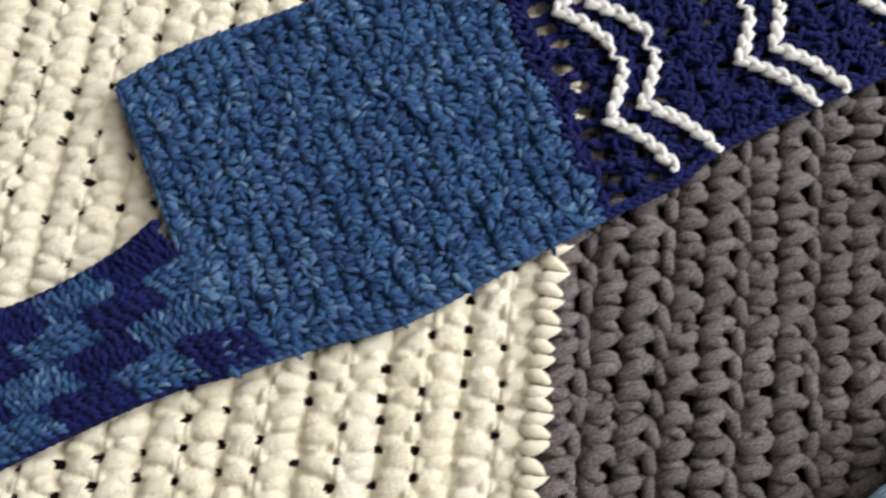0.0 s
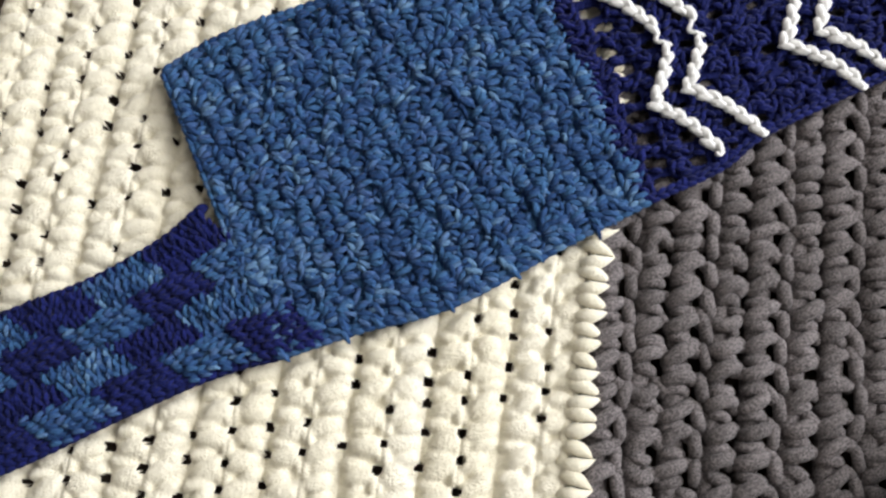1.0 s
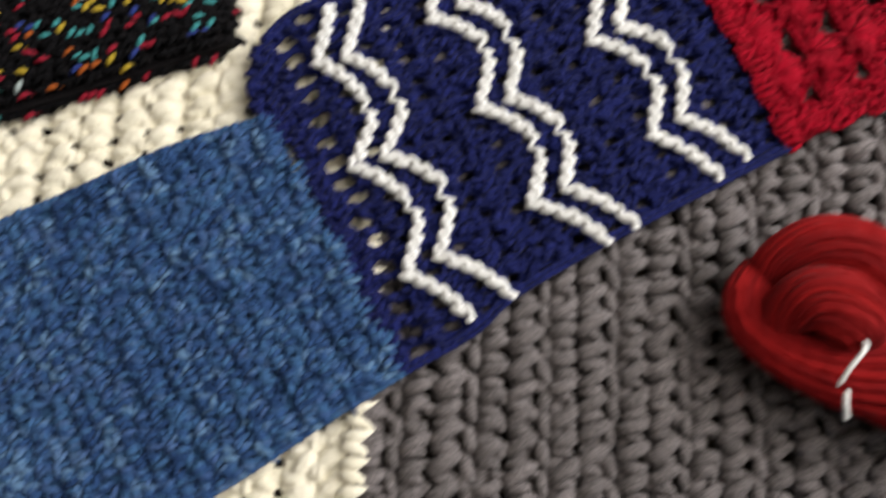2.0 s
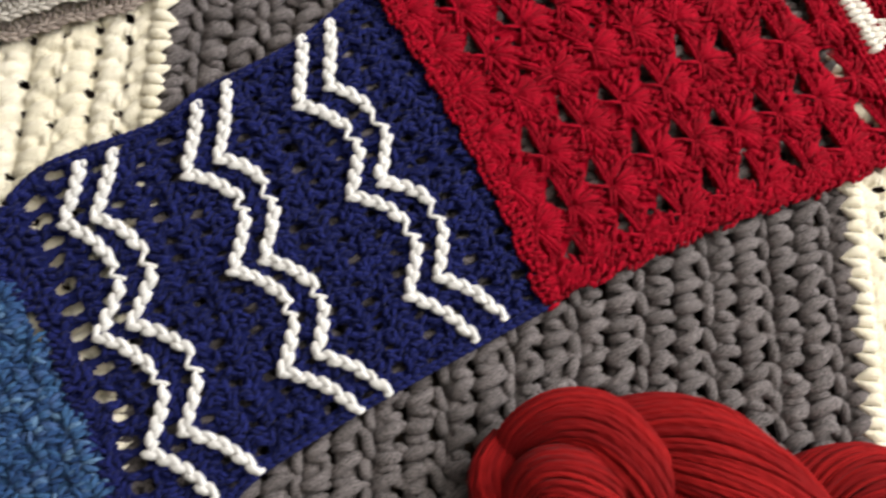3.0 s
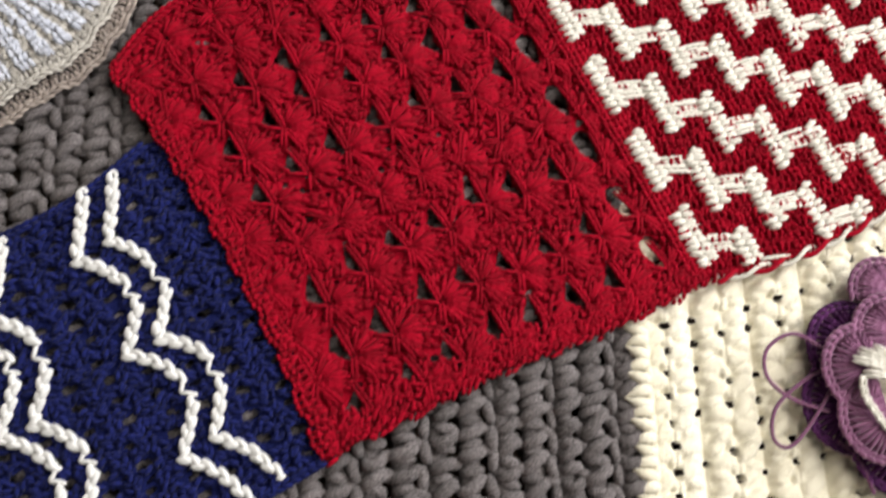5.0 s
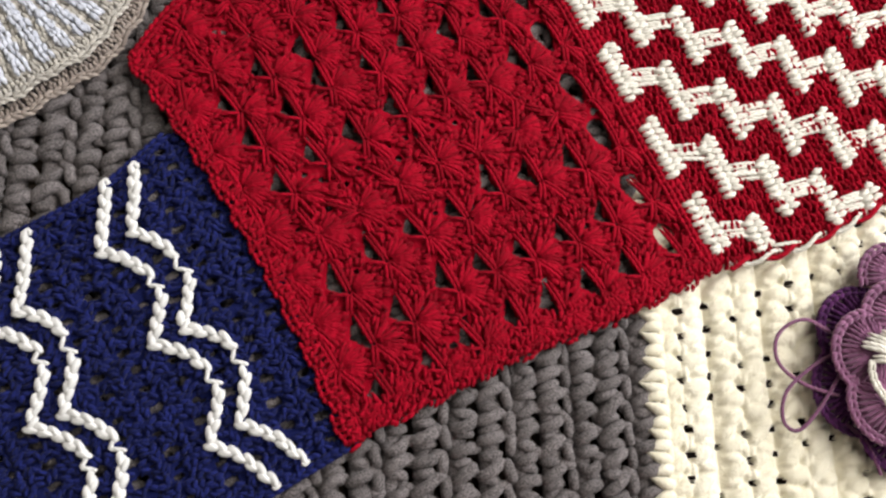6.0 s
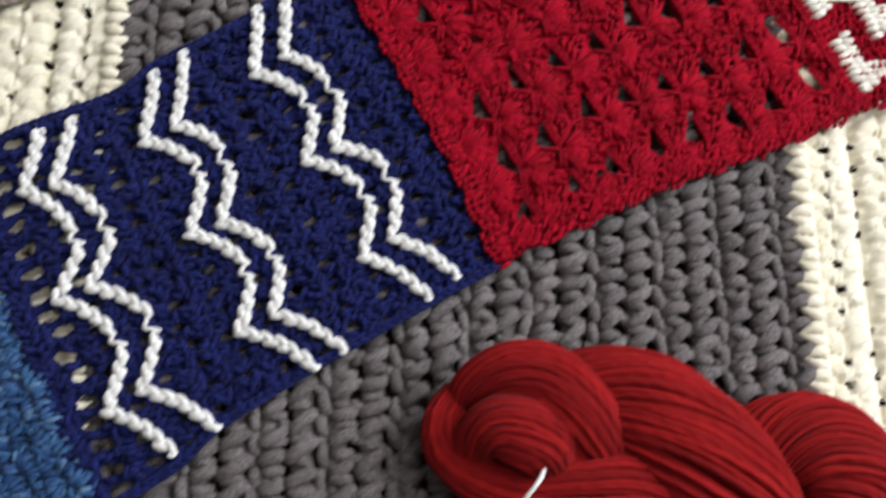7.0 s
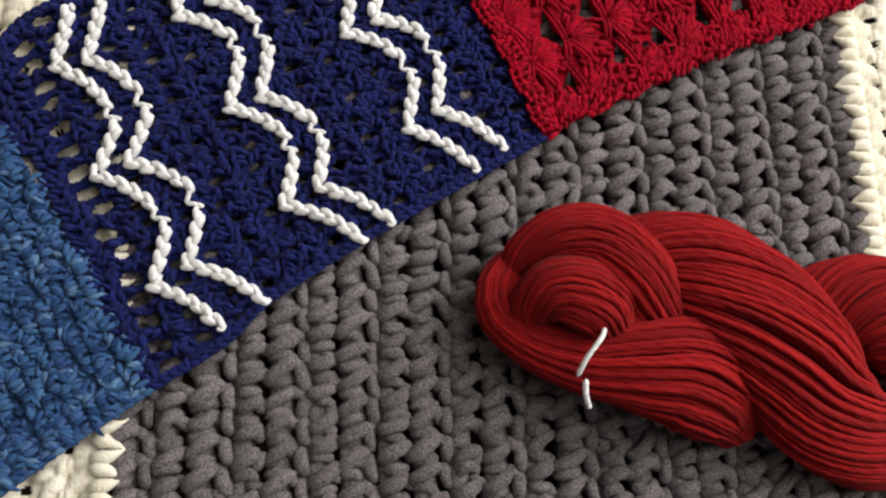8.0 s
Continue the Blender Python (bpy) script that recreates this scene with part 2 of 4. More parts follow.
def backing(sheet, name, mat, parent, depth=0.0025, inset=0.01, nu=24, nv=18):
    """The body of a close fabric, under its stitches: a thin closed slab."""
    bm = bmesh.new()
    us, vs = np.linspace(inset, 1 - inset, nu), np.linspace(inset, 1 - inset, nv)
    top = sheet.place(*np.meshgrid(us, vs, indexing="ij"), -0.0012)
    grid = {}
    for lev in (0, 1):
        for i in range(nu):
            for j in range(nv):
                p = top[i, j].copy()
                p[2] -= lev * depth
                grid[lev, i, j] = bm.verts.new(p)
    for i in range(nu - 1):
        for j in range(nv - 1):
            bm.faces.new([grid[0, i, j], grid[0, i + 1, j], grid[0, i + 1, j + 1], grid[0, i, j + 1]])
            bm.faces.new([grid[1, i, j], grid[1, i, j + 1], grid[1, i + 1, j + 1], grid[1, i + 1, j]])
    for i in range(nu - 1):
        for j in (0, nv - 1):
            bm.faces.new([grid[0, i, j], grid[1, i, j], grid[1, i + 1, j], grid[0, i + 1, j]])
    for j in range(nv - 1):
        for i in (0, nu - 1):
            bm.faces.new([grid[0, i, j], grid[1, i, j], grid[1, i, j + 1], grid[0, i, j + 1]])
    bmesh.ops.recalc_face_normals(bm, faces=bm.faces)
    me = bpy.data.meshes.new(name)
    bm.to_mesh(me)
    bm.free()
    me.materials.append(mat)
    ob = new(name, me)
    ob.parent = parent
    return ob


def jit(shape, s):
    return rng.normal(0, s, shape)


# ---- the setting: a dark table in a plain room ----
def box(name, lo, hi, mat, label, category, bevel=0.0):
    bm = bmesh.new()
    bmesh.ops.create_cube(bm, size=1)
    for v in bm.verts:
        v.co = [(lo[c] + hi[c]) / 2 + v.co[c] * (hi[c] - lo[c]) for c in range(3)]
    if bevel:
        bmesh.ops.bevel(bm, geom=bm.edges[:], offset=bevel, segments=2, affect="EDGES")
    me = bpy.data.meshes.new(name)
    bm.to_mesh(me)
    bm.free()
    me.materials.append(mat)
    return tagged(new(name, me), label, category, kind="structure")


box("floor", (-2, -2, -0.05), (1.6, 2.6, 0.0), WOOD, "dark brown wooden floor under the blanket", "floor")
box("wall_west", (-2.1, -2, 0), (-2, 2.6, 2.4), PAINT, "plain off-white painted wall", "wall")
box("wall_south", (-2.1, -2.1, 0), (1.7, -2, 2.4), PAINT, "plain off-white painted wall", "wall")
box("wall_north", (-2.1, 2.6, 0), (1.7, 2.7, 2.4), PAINT, "plain off-white painted wall", "wall")
box("ceiling", (-2.1, -2.1, 2.4), (1.7, 2.7, 2.5), PAINT, "plain white ceiling", "ceiling")


def east_wall():
    """The wall with the window opening that lets the daylight in."""
    bm = bmesh.new()
    for lo, hi in (((1.6, -2, 0), (1.7, 0.2, 2.4)), ((1.6, 1.6, 0), (1.7, 2.6, 2.4)), ((1.6, 0.2, 0), (1.7, 1.6, 0.35)), ((1.6, 0.2, 1.55), (1.7, 1.6, 2.4))):
        m = Matrix.Translation([(a + b) / 2 for a, b in zip(lo, hi)]) @ Matrix.Diagonal([b - a for a, b in zip(lo, hi)] + [1])
        bmesh.ops.create_cube(bm, size=1, matrix=m)
    me = bpy.data.meshes.new("wall_east")
    bm.to_mesh(me)
    bm.free()
    me.materials.append(PAINT)
    tagged(new("wall_east", me), "plain off-white wall with a window opening", "wall", kind="structure")


east_wall()


# ---- blanket: rows of thick chenille stitches ----
PITCH, STITCH = 0.01805, 0.0138
TOP = 0.0165


def row_gaps(k, y0, y1):
    """Where the small gaps lie between one row of the cream part and the next: y and half width."""
    r = np.random.default_rng(1000 + k)
    n = int((y1 - y0) / STITCH)
    y = y0 + (np.arange(n) + 0.35 + 0.3 * (k % 3)) * STITCH + r.normal(0, 0.0010, n)
    size = r.uniform(0.0009, 0.0017, n)
    keep = r.random(n) < 0.72
    return y[keep], size[keep]


def row_lumps(k, y0, y1):
    """The plump stitches of one cream row: x, y, half length, half width, turn, height."""
    r = np.random.default_rng(2000 + k)
    n = int(2 * (y1 - y0) / STITCH)
    y = y0 + (np.arange(n) + 0.6 * (k % 3)) * STITCH / 2 + r.normal(0, 0.0008, n)
    x = 0.042 + (k + 0.5) * PITCH + 0.0022 * np.where(np.arange(n) % 2, 1, -1) * (1 if k % 2 else -1) + r.normal(0, 0.0008, n)
    large = np.arange(n) % 2 == 0
    body = np.column_stack([x, y, np.where(large, 0.0084, 0.0058) * r.normal(1, 0.08, n), np.where(large, 0.0049, 0.0034) * r.normal(1, 0.08, n), np.where(large, 0.50, 0.25) + r.normal(0, 0.22, n), np.where(large, 0.0057, 0.0045) + r.normal(0, 0.0005, n)])
    m = n // 2
    ym = y0 + (np.arange(m) + 0.85 + 0.3 * ((k - 1) % 3)) * STITCH + r.normal(0, 0.0008, m)
    side = np.column_stack([np.full(m, 0.042 + k * PITCH) + r.normal(0, 0.0009, m), ym, r.normal(0.0054, 0.0006, m), r.normal(0.0034, 0.0004, m), r.normal(1.5, 0.25, m), r.normal(0.0050, 0.0006, m)])
    return np.concatenate([body, side]) if k % 2 else body


def cream_row(k, y0, y1, mat, parent):
    """One row of the cream part: soft stitches grown together into one plush surface, with small gaps beside it."""
    x0 = 0.042 + (k + 0.5) * PITCH
    step = 0.0011
    gx = np.linspace(x0 - PITCH / 2, x0 + PITCH / 2, 18)
    gy = np.arange(y0, y1, step)
    total = np.full((len(gx), len(gy)), math.exp(1.0))
    sharp = 5500
    for row in (k - 1, k, k + 1):
        for x, y, a, b, turn, high in row_lumps(row, y0, y1):
            i0, i1 = np.searchsorted(gx, (x - 0.009, x + 0.009))
            j0, j1 = np.searchsorted(gy, (y - 0.009, y + 0.009))
            if i1 <= i0 or j1 <= j0:
                continue
            dx, dy = (gx[i0:i1] - x)[:, None], (gy[j0:j1] - y)[None]
            along, across = dx * math.cos(turn) + dy * math.sin(turn), dy * math.cos(turn) - dx * math.sin(turn)
            q = (along / a) ** 2 + (across / b) ** 2
            total[i0:i1, j0:j1] += np.exp(sharp * high * (1 - 0.55 * q ** 1.5).clip(-1, 1))
    X, Y = np.meshgrid(gx, gy, indexing="ij")
    Z = TOP - 0.0030 + np.log(total) / sharp
    drop = np.zeros_like(Z)
    for row in (k - 1, k):
        edge_x = 0.042 + (row + 1) * PITCH + 0.0010 * np.sin(Y * 90 + row)
        for y, size in zip(*row_gaps(row, y0, y1)):
            j0, j1 = np.searchsorted(gy, (y - 0.007, y + 0.007))
            dx, dy = np.abs(X[:, j0:j1] - edge_x[:, j0:j1]), Y[:, j0:j1] - y
            wide = size * (1.35 - 240 * dy * (1 if row % 2 else -0.6)).clip(0.25, 2.2)
            drop[:, j0:j1] = np.maximum(drop[:, j0:j1], np.exp(-(dx / wide) ** 2 - (np.abs(dy) / (0.0009 + 0.6 * size)) ** 4))
    grain = np.random.default_rng(3000 + k).normal(0, 0.00016, Z.shape)
    grain[[0, -1]] = 0
    seam = np.minimum(np.abs(X - gx[0]), np.abs(X - gx[-1]))
    Z = Z - 0.0014 * np.exp(-(seam / 0.0013) ** 2) - 0.030 * np.clip(1.7 * drop - 0.45, 0, 1) ** 1.5 + grain
    idx = np.arange(Z.size).reshape(Z.shape)
    quads = np.stack([idx[:-1, :-1], idx[1:, :-1], idx[1:, 1:], idx[:-1, 1:]], -1)
    solid = np.minimum(np.minimum(Z[:-1, :-1], Z[1:, 1:]), np.minimum(Z[1:, :-1], Z[:-1, 1:])) > TOP - 0.0125
    me = bpy.data.meshes.new("cream_fabric")
    me.from_pydata(np.stack([X, Y, Z.clip(0.0008)], -1).reshape(-1, 3).tolist(), [], quads[solid].tolist())
    me.polygons.foreach_set("use_smooth", np.ones(len(me.polygons), bool))
    me.uv_layers.new(name="UVMap")
    me.materials.append(mat)
    ob = new("cream_fabric", me)
    ob.parent = parent
    return tagged(ob, kind="stuff")


def blanket_row(x0, k, y0, y1, mat, parent):
    """One row of the grey stripe: plump slanting stitches laid over the row, small knots at their ends, and upright loops beside every second row."""
    r = np.random.default_rng(4000 + k)
    kind, phase = k % 2, 0.6 * (k % 3)
    m = int((y1 - y0) / STITCH * 2)
    odd = np.where(np.arange(m) % 2, -1.0, 1.0)
    y = y0 + (np.arange(m) + phase) * STITCH / 2 + r.normal(0, 0.0006, m)
    x = x0 + 0.0010 * np.sin(y * 23 + x0 * 40) + (0.0030 if kind else 0.0) + r.normal(0, 0.0005, m)
    amp = np.where(odd > 0, 0.0061, 0.0048) * (0.86 if kind else 1.0) * r.normal(1, 0.09, m)
    slope = (0.26 if kind else 0.36) + 0.24 * odd + r.normal(0, 0.17, m)
    fat = np.where(odd > 0, 0.00345, 0.0030) * r.normal(1, 0.07, m)
    lift = 0.0009 * np.sin(y * 31 + x0 * 60) + np.where(odd > 0, 0.0009, -0.0011) + r.normal(0, 0.0005, m)
    a = np.radians(np.linspace(-24, 204, 11))
    bend = r.normal(0, 0.0016, m)
    dx = -np.cos(a)[None] * amp[:, None]
    P = np.stack([x[:, None] + dx, y[:, None] + slope[:, None] * dx + bend[:, None] * np.sin(a)[None], TOP - 0.0030 + lift[:, None] + 0.0046 * np.sin(a)[None]], -1)
    R = fat[:, None] * np.array([0.30, 0.72, 0.92, 1.0, 1.03, 1.05, 1.03, 1.0, 0.92, 0.72, 0.30])
    # small knots that peep out between this row and the next
    h = m // 2
    yk = y0 + (np.arange(h) + phase / 2 + 0.2) * STITCH + r.normal(0, 0.0012, h)
    xk = x0 + (0.0086 if kind else 0.0074) + r.normal(0, 0.0008, h)
    turn = r.normal(-0.5, 0.45, h)
    along = np.stack([np.cos(turn), np.sin(turn), 0 * turn], 1) * 0.0040
    C = np.stack([xk, yk, TOP - 0.0022 + r.normal(0, 0.0006, h)], 1)
    loops = Skein()
    loops.stitches(C - along, C + along, 0.0032 * r.normal(1, 0.1, h), 0.0016, 0.0020, 8, full=1.0)
    if kind:
        ym = y0 + (np.arange(h) + 0.5 + phase / 2) * STITCH + r.normal(0, 0.0008, h)
        xm = x0 + 0.0010 * np.sin(ym * 23 + x0 * 40) - 0.0066 + r.normal(0, 0.0007, h)
        lean = r.normal(0.0006, 0.0008, h)
        zm = TOP - 0.0006 + r.normal(0, 0.0006, h)
        A = np.column_stack([xm + lean, ym - 0.0060, zm])
        B = np.column_stack([xm - lean, ym + 0.0060, zm])
        loops.stitches(A, B, 0.0032 * r.normal(1, 0.08, h), 0.0018, 0.004, 9, 0, 0.0010, 1.0)
    yy = np.linspace(y0, y1, m)
    core = np.stack([x0 + 0.0010 * np.sin(yy * 23 + x0 * 40), yy, np.full(len(yy), TOP - 0.0062)], 1)
    loops.cord(core, 0.0062, 8)
    # the stitches between the scarf and the hank are single pieces
    single = (y > 0.05) & (y < 0.20) & (4 <= k <= 17)
    loops.tubes(P[~single], R[~single], 9, 0, 0.055)
    bed = loops.part("stitch_bed", mat, parent)
    for p, q in zip(P[single], R[single]):
        one = Skein()
        one.tubes(p[None], q[None], 9, 0, 0.055).part("stitch", mat, bed)
    return bed


def make_blanket():
    blanket = thing("blanket", "chunky crocheted blanket with wide cream and grey stripes, lying flat", "blanket")
    for k in range(-18, 35):
        x0 = 0.042 + (k + 0.5) * PITCH
        if 0 <= k < 22:
            blanket_row(x0, k, -0.10, 0.63, GREY_CHENILLE, blanket)
        else:
            cream_row(k, -0.10, 0.63, CREAM_CHENILLE, blanket)
    # pointed cream stitches that lap over the grey at both joins
    for edge, way in ((0.042, 1), (0.042 + 22 * PITCH, -1)):
        n = 52
        y = -0.09 + np.arange(n) * STITCH + jit(n, 0.0008)
        cord = Skein()
        cord.cord(np.column_stack([np.full(n, edge - way * 0.006), y, np.full(n, TOP - 0.001)]), 0.0030, 8)
        row = cord.part("joining_cord", CREAM_CHENILLE, blanket)
        for yk in y:
            s = Skein()
            tip = np.array([edge + way * 0.0088 + float(jit((), 0.0009)), yk + float(jit((), 0.0006)), TOP + 0.0022])
            for lean in (-0.0044, 0.0040):
                base = np.array([edge - way * 0.007, yk + lean, TOP + 0.0006])
                t = np.linspace(0, 1, 9)[:, None]
                path = base * (1 - t) + tip * t + np.array([0, 0, 0.0026]) * np.sin(math.pi * t) + np.array([0, lean * 0.35, 0]) * np.sin(math.pi * t)
                s.tubes(path[None], np.array([[0.0010, 0.0029, 0.0036, 0.0038, 0.0035, 0.0029, 0.0021, 0.0012, 0.0002]]), 8, 0, 0.03)
            s.part("pointed_stitch", CREAM_CHENILLE, row)
    return blanket


make_blanket()

# ---- the long sampler scarf ----
SZ = 0.0265
scarf = thing("sampler_scarf", "long crocheted sampler scarf in blue, navy, red and white sections", "scarf")

SHELLS = Sheet([(-.102, .033), (-.065, .051), (-.025, .068), (.025, .104), (.064, .131)], [(-.183, .166), (-.156, .189), (-.113, .213), (-.066, .24), (-.016, .261)], SZ)
MESH = Sheet([(.064, .131), (.098, .153), (.119, .174), (.176, .211), (.261, .261)], [(-.024, .306), (-.005, .327), (.049, .353), (.07, .373), (.117, .403), (.153, .439)], SZ, 0.0, 0.010)
LACE = Sheet([(.262, .262), (.31, .286), (.361, .31), (.427, .336), (.485, .364)], [(.131, .488), (.160, .530), (.22, .565), (.29, .585), (.370, .605)], SZ, 0.009, 0.0)
STEPS_SHEET = Sheet([(.487, .364), (.539, .379), (.606, .411), (.70, .46)], [(.372, .604), (.43, .625), (.5, .655), (.6, .70)], SZ)


def vee(s, P, along, across, length, width, r, mat=0, arch=0.0012, sag=0.0012, sides=5):
    """One crochet stitch at each place: two plump legs that meet in a point towards 'along'."""
    P = np.asarray(P)
    tip = P + along * length * 0.5
    for w in (-1, 1):
        A = P - along * length * 0.5 + across * width * 0.5 * w
        s.stitches(A + jit(A.shape, 0.0002), tip + across * width * 0.08 * w, r, arch, sag, sides, mat, -w * 0.0006)


def chain(s, path, r=0.0017, pitch=0.0052, width=0.0032, mat=0):
    """A line of chain stitches along a path."""
    length = np.linalg.norm(np.diff(path, axis=0), axis=1).sum()
    n = max(2, int(round(length / pitch)))
    P = spline(path, n + 1)
    mid, d = (P[1:] + P[:-1]) / 2, P[1:] - P[:-1]
    step = np.linalg.norm(d, axis=1, keepdims=True)
    d = d / (step + 1e-9)
    side = np.stack([-d[:, 1], d[:, 0], np.zeros(len(d))], 1)
    for w in (-1, 1):
        A = mid - d * step * 0.80 + side * width * 0.10 * w
        B = mid + d * step * 0.62 + side * width * 0.5 * w
        s.stitches(A, B, r, 0.0010, 0.0010, 5, mat, w * 0.0004)


def shell_section():
    rows, cells = 24, 15
    for i in range(rows):
        s = Skein()
        u0 = (i + 0.5) / rows
        v = (np.arange(cells + 1) + (0.5 if i % 2 else 0.0)) / cells
        v = v[v < 1.0]
        n = len(v)
        v = np.clip(v + jit(n, 0.008), 0.046, 0.954)
        P = SHELLS.place(np.full(n, u0) + jit(n, 0.0095), v)
        along = SHELLS.place(np.full(n, u0 + 0.01), v) - SHELLS.place(np.full(n, u0 - 0.01), v)
        along /= np.linalg.norm(along, axis=1, keepdims=True)
        across = np.stack([-along[:, 1], along[:, 0], along[:, 2]], 1)
        way = 1
        tilt = (14 if i % 2 else -14) + jit(n, 14)
        for k, ang in enumerate((-44, -27, -9, 9, 27, 44)):
            a = np.radians(ang + tilt + jit(n, 9))[:, None]
            d = along * way * np.cos(a) + across * np.sin(a)
            ln = (0.0088 + jit(n, 0.0012))[:, None]
            root = P - along * way * 0.0040 + across * 0.0013 * (k - 2.5)
            root[:, 2] += 0.0004 + jit(n, 0.0003)
            s.stitches(root, root + d * ln, 0.00145 + jit(n, 0.0001), 0.0026 + jit(n, 0.0004), 0.0022)
        for w in (-0.0034, 0.0, 0.0034):
            A = P + along * w + jit((n, 3), 0.001) - [0, 0, 0.0022]
            s.stitches(A - across * 0.005 - along * 0.001, A + across * 0.005 + along * 0.001, 0.0015, 0.0008, 0.0006)
        A = P + jit((n, 3), 0.0012) - [0, 0, 0.0017]
        s.stitches(A - across * 0.0045, A + across * 0.0045, 0.0016, 0.0008, 0.0006)
        for w in (-1, 1):
            A = P + along * way * 0.0030 + across * (0.0046 * w + jit(n, 0.0006)[:, None])
            s.stitches(A, A + along * way * 0.0034 - across * w * 0.0034, 0.0012, 0.0014, 0.0012)
        s.part("shell_fabric", TEAL, shells)
    # edges
    s = Skein()
    g = np.linspace(0, 1, 80)
    chain(s, SHELLS.place(g, np.zeros(80), 0.0004))
    chain(s, SHELLS.place(g, np.ones(80), 0.0004))
    chain(s, SHELLS.place(np.zeros(80), g, 0.0004))
    s.part("edging", TEAL, shells)


shells = backing(SHELLS, "shell_stitch_section", TEAL, scarf)
tagged(shells, "close shell stitches in mottled teal blue wool")
shell_section()

# narrow tail of slanting blocks in two blues
TAIL_UP = spline([(-.105, .125), (-.144, .105), (-.166, .080), (-.196, .056), (-.234, .034), (-.30, -.004), (-.40, -.055)], 400)
TAIL_LO = spline([(-.06, .048), (-.102, .033), (-.122, .025), (-.144, .013), (-.183, -.012), (-.217, -.034), (-.29, -.075), (-.40, -.13)], 400)


def arc_index(P, start):
    s = np.concatenate([[0], np.cumsum(np.linalg.norm(np.diff(P, axis=0), axis=1))])
    return s - s[np.argmin(np.linalg.norm(P - np.array(start), axis=1))]


UP_S, LO_S = arc_index(TAIL_UP, (-.144, .105)), arc_index(TAIL_LO, (-.102, .033))


def tail_place(s_at, v, shear):
    """s_at along the tail, v across it; the bands drift along the tail towards its lower edge."""
    out = np.zeros(np.shape(v) + (3,))
    drift = 0.055 * (1 - shear)
    for c in (0, 1):
        up = np.interp(s_at + drift, UP_S + 0.0, TAIL_UP[:, c])
        lo = np.interp(s_at + drift, LO_S, TAIL_LO[:, c])
        out[..., c] = lo * (1 - v) + up * v
    out[..., 2] = SZ - 0.0006
    return out


def tail_block(i, j):
    s = Skein()
    band, n = 0.034, 6
    v0, v1 = j / 4, (j + 1) / 4
    a, b = np.meshgrid((np.arange(n) + 0.5) / n, (np.arange(n) + 0.5) / n, indexing="ij")
    if (i + j) % 2:
        b = b + 0.3 / n * ((np.arange(n) % 2)[:, None] - 0.5)
    S = (i + a.ravel()) * band + 0.012 * (b.ravel() - 0.5)
    v = v0 + (v1 - v0) * b.ravel()
    P = tail_place(S, v, np.full(v.shape, (v0 + v1) / 2))
    P[:, 2] += (0.002 if i == -2 else 0.0) + 0.0016 * np.sin(math.pi * a.ravel()) * np.sin(math.pi * b.ravel())
    da = tail_place(S + 0.001, v, np.full(v.shape, (v0 + v1) / 2)) - tail_place(S - 0.001, v, np.full(v.shape, (v0 + v1) / 2))
    da /= np.linalg.norm(da, axis=1, keepdims=True)
    db = np.stack([-da[:, 1], da[:, 0], 0 * da[:, 0]], 1)
    al, ac = (da, db) if j % 2 == 0 else (db, da)
    vee(s, P + jit(P.shape, 0.0006), al, ac, 0.0068, 0.0046, 0.0013, arch=0.0018, sag=0.0018)
    # a close layer below
    s.stitches(P - al * 0.004 - np.array([0, 0, 0.0014]), P + al * 0.004 - np.array([0, 0, 0.0014]), 0.0022, 0, 0.0)
    return s.part("block", NAVY if i % 2 == 0 else TEAL, tail)


tail = Skein()
chain(tail, np.column_stack([TAIL_UP[60:], np.full(340, SZ - 0.001)]))
tail = tail.part("block_section", NAVY, scarf, "slanting blocks of teal and navy stitches")
low_edge = Skein()
chain(low_edge, np.column_stack([TAIL_LO[40:], np.full(360, SZ - 0.001)]))
low_edge.part("edging", NAVY, tail)
for i in range(-2, 5):
    for j in range(4):
        if i == -2 and j > 0 or i == -1 and j > 2:
            continue
        tail_block(i, j)


def web(sheet, name, mat, parent, us, clear, depth=-0.0016, warp=None):
    """The thin fabric under openwork stitches, with its gaps left open."""
    mu, mv = 250, 250
    wu, wv = np.meshgrid(np.linspace(*us, mu), np.linspace(0.002, 0.998, mv), indexing="ij")
    W = sheet.place(warp(wu, wv) if warp else wu, wv, depth)
    W[..., 2] += rng.normal(0, 0.00035, W.shape[:2]) - 0.003 * np.clip((wu - 0.985) / 0.015, 0, 1)
    keep = clear(((W[1:, 1:] + W[:-1, :-1]) / 2).reshape(-1, 3), 0.0)
    idx = np.arange(mu * mv).reshape(mu, mv)
    quads = np.stack([idx[:-1, :-1], idx[1:, :-1], idx[1:, 1:], idx[:-1, 1:]], -1).reshape(-1, 4)[keep]
    me = bpy.data.meshes.new(name)
    me.from_pydata(W.reshape(-1, 3).tolist(), [], quads.tolist())
    me.polygons.foreach_set("use_smooth", np.ones(len(quads), bool))
    me.materials.append(mat)
    ob = new(name, me)
    ob.parent = parent
    thick = ob.modifiers.new("thickness", "SOLIDIFY")
    thick.thickness, thick.offset = 0.0016, -1
    return tagged(ob, kind="stuff")


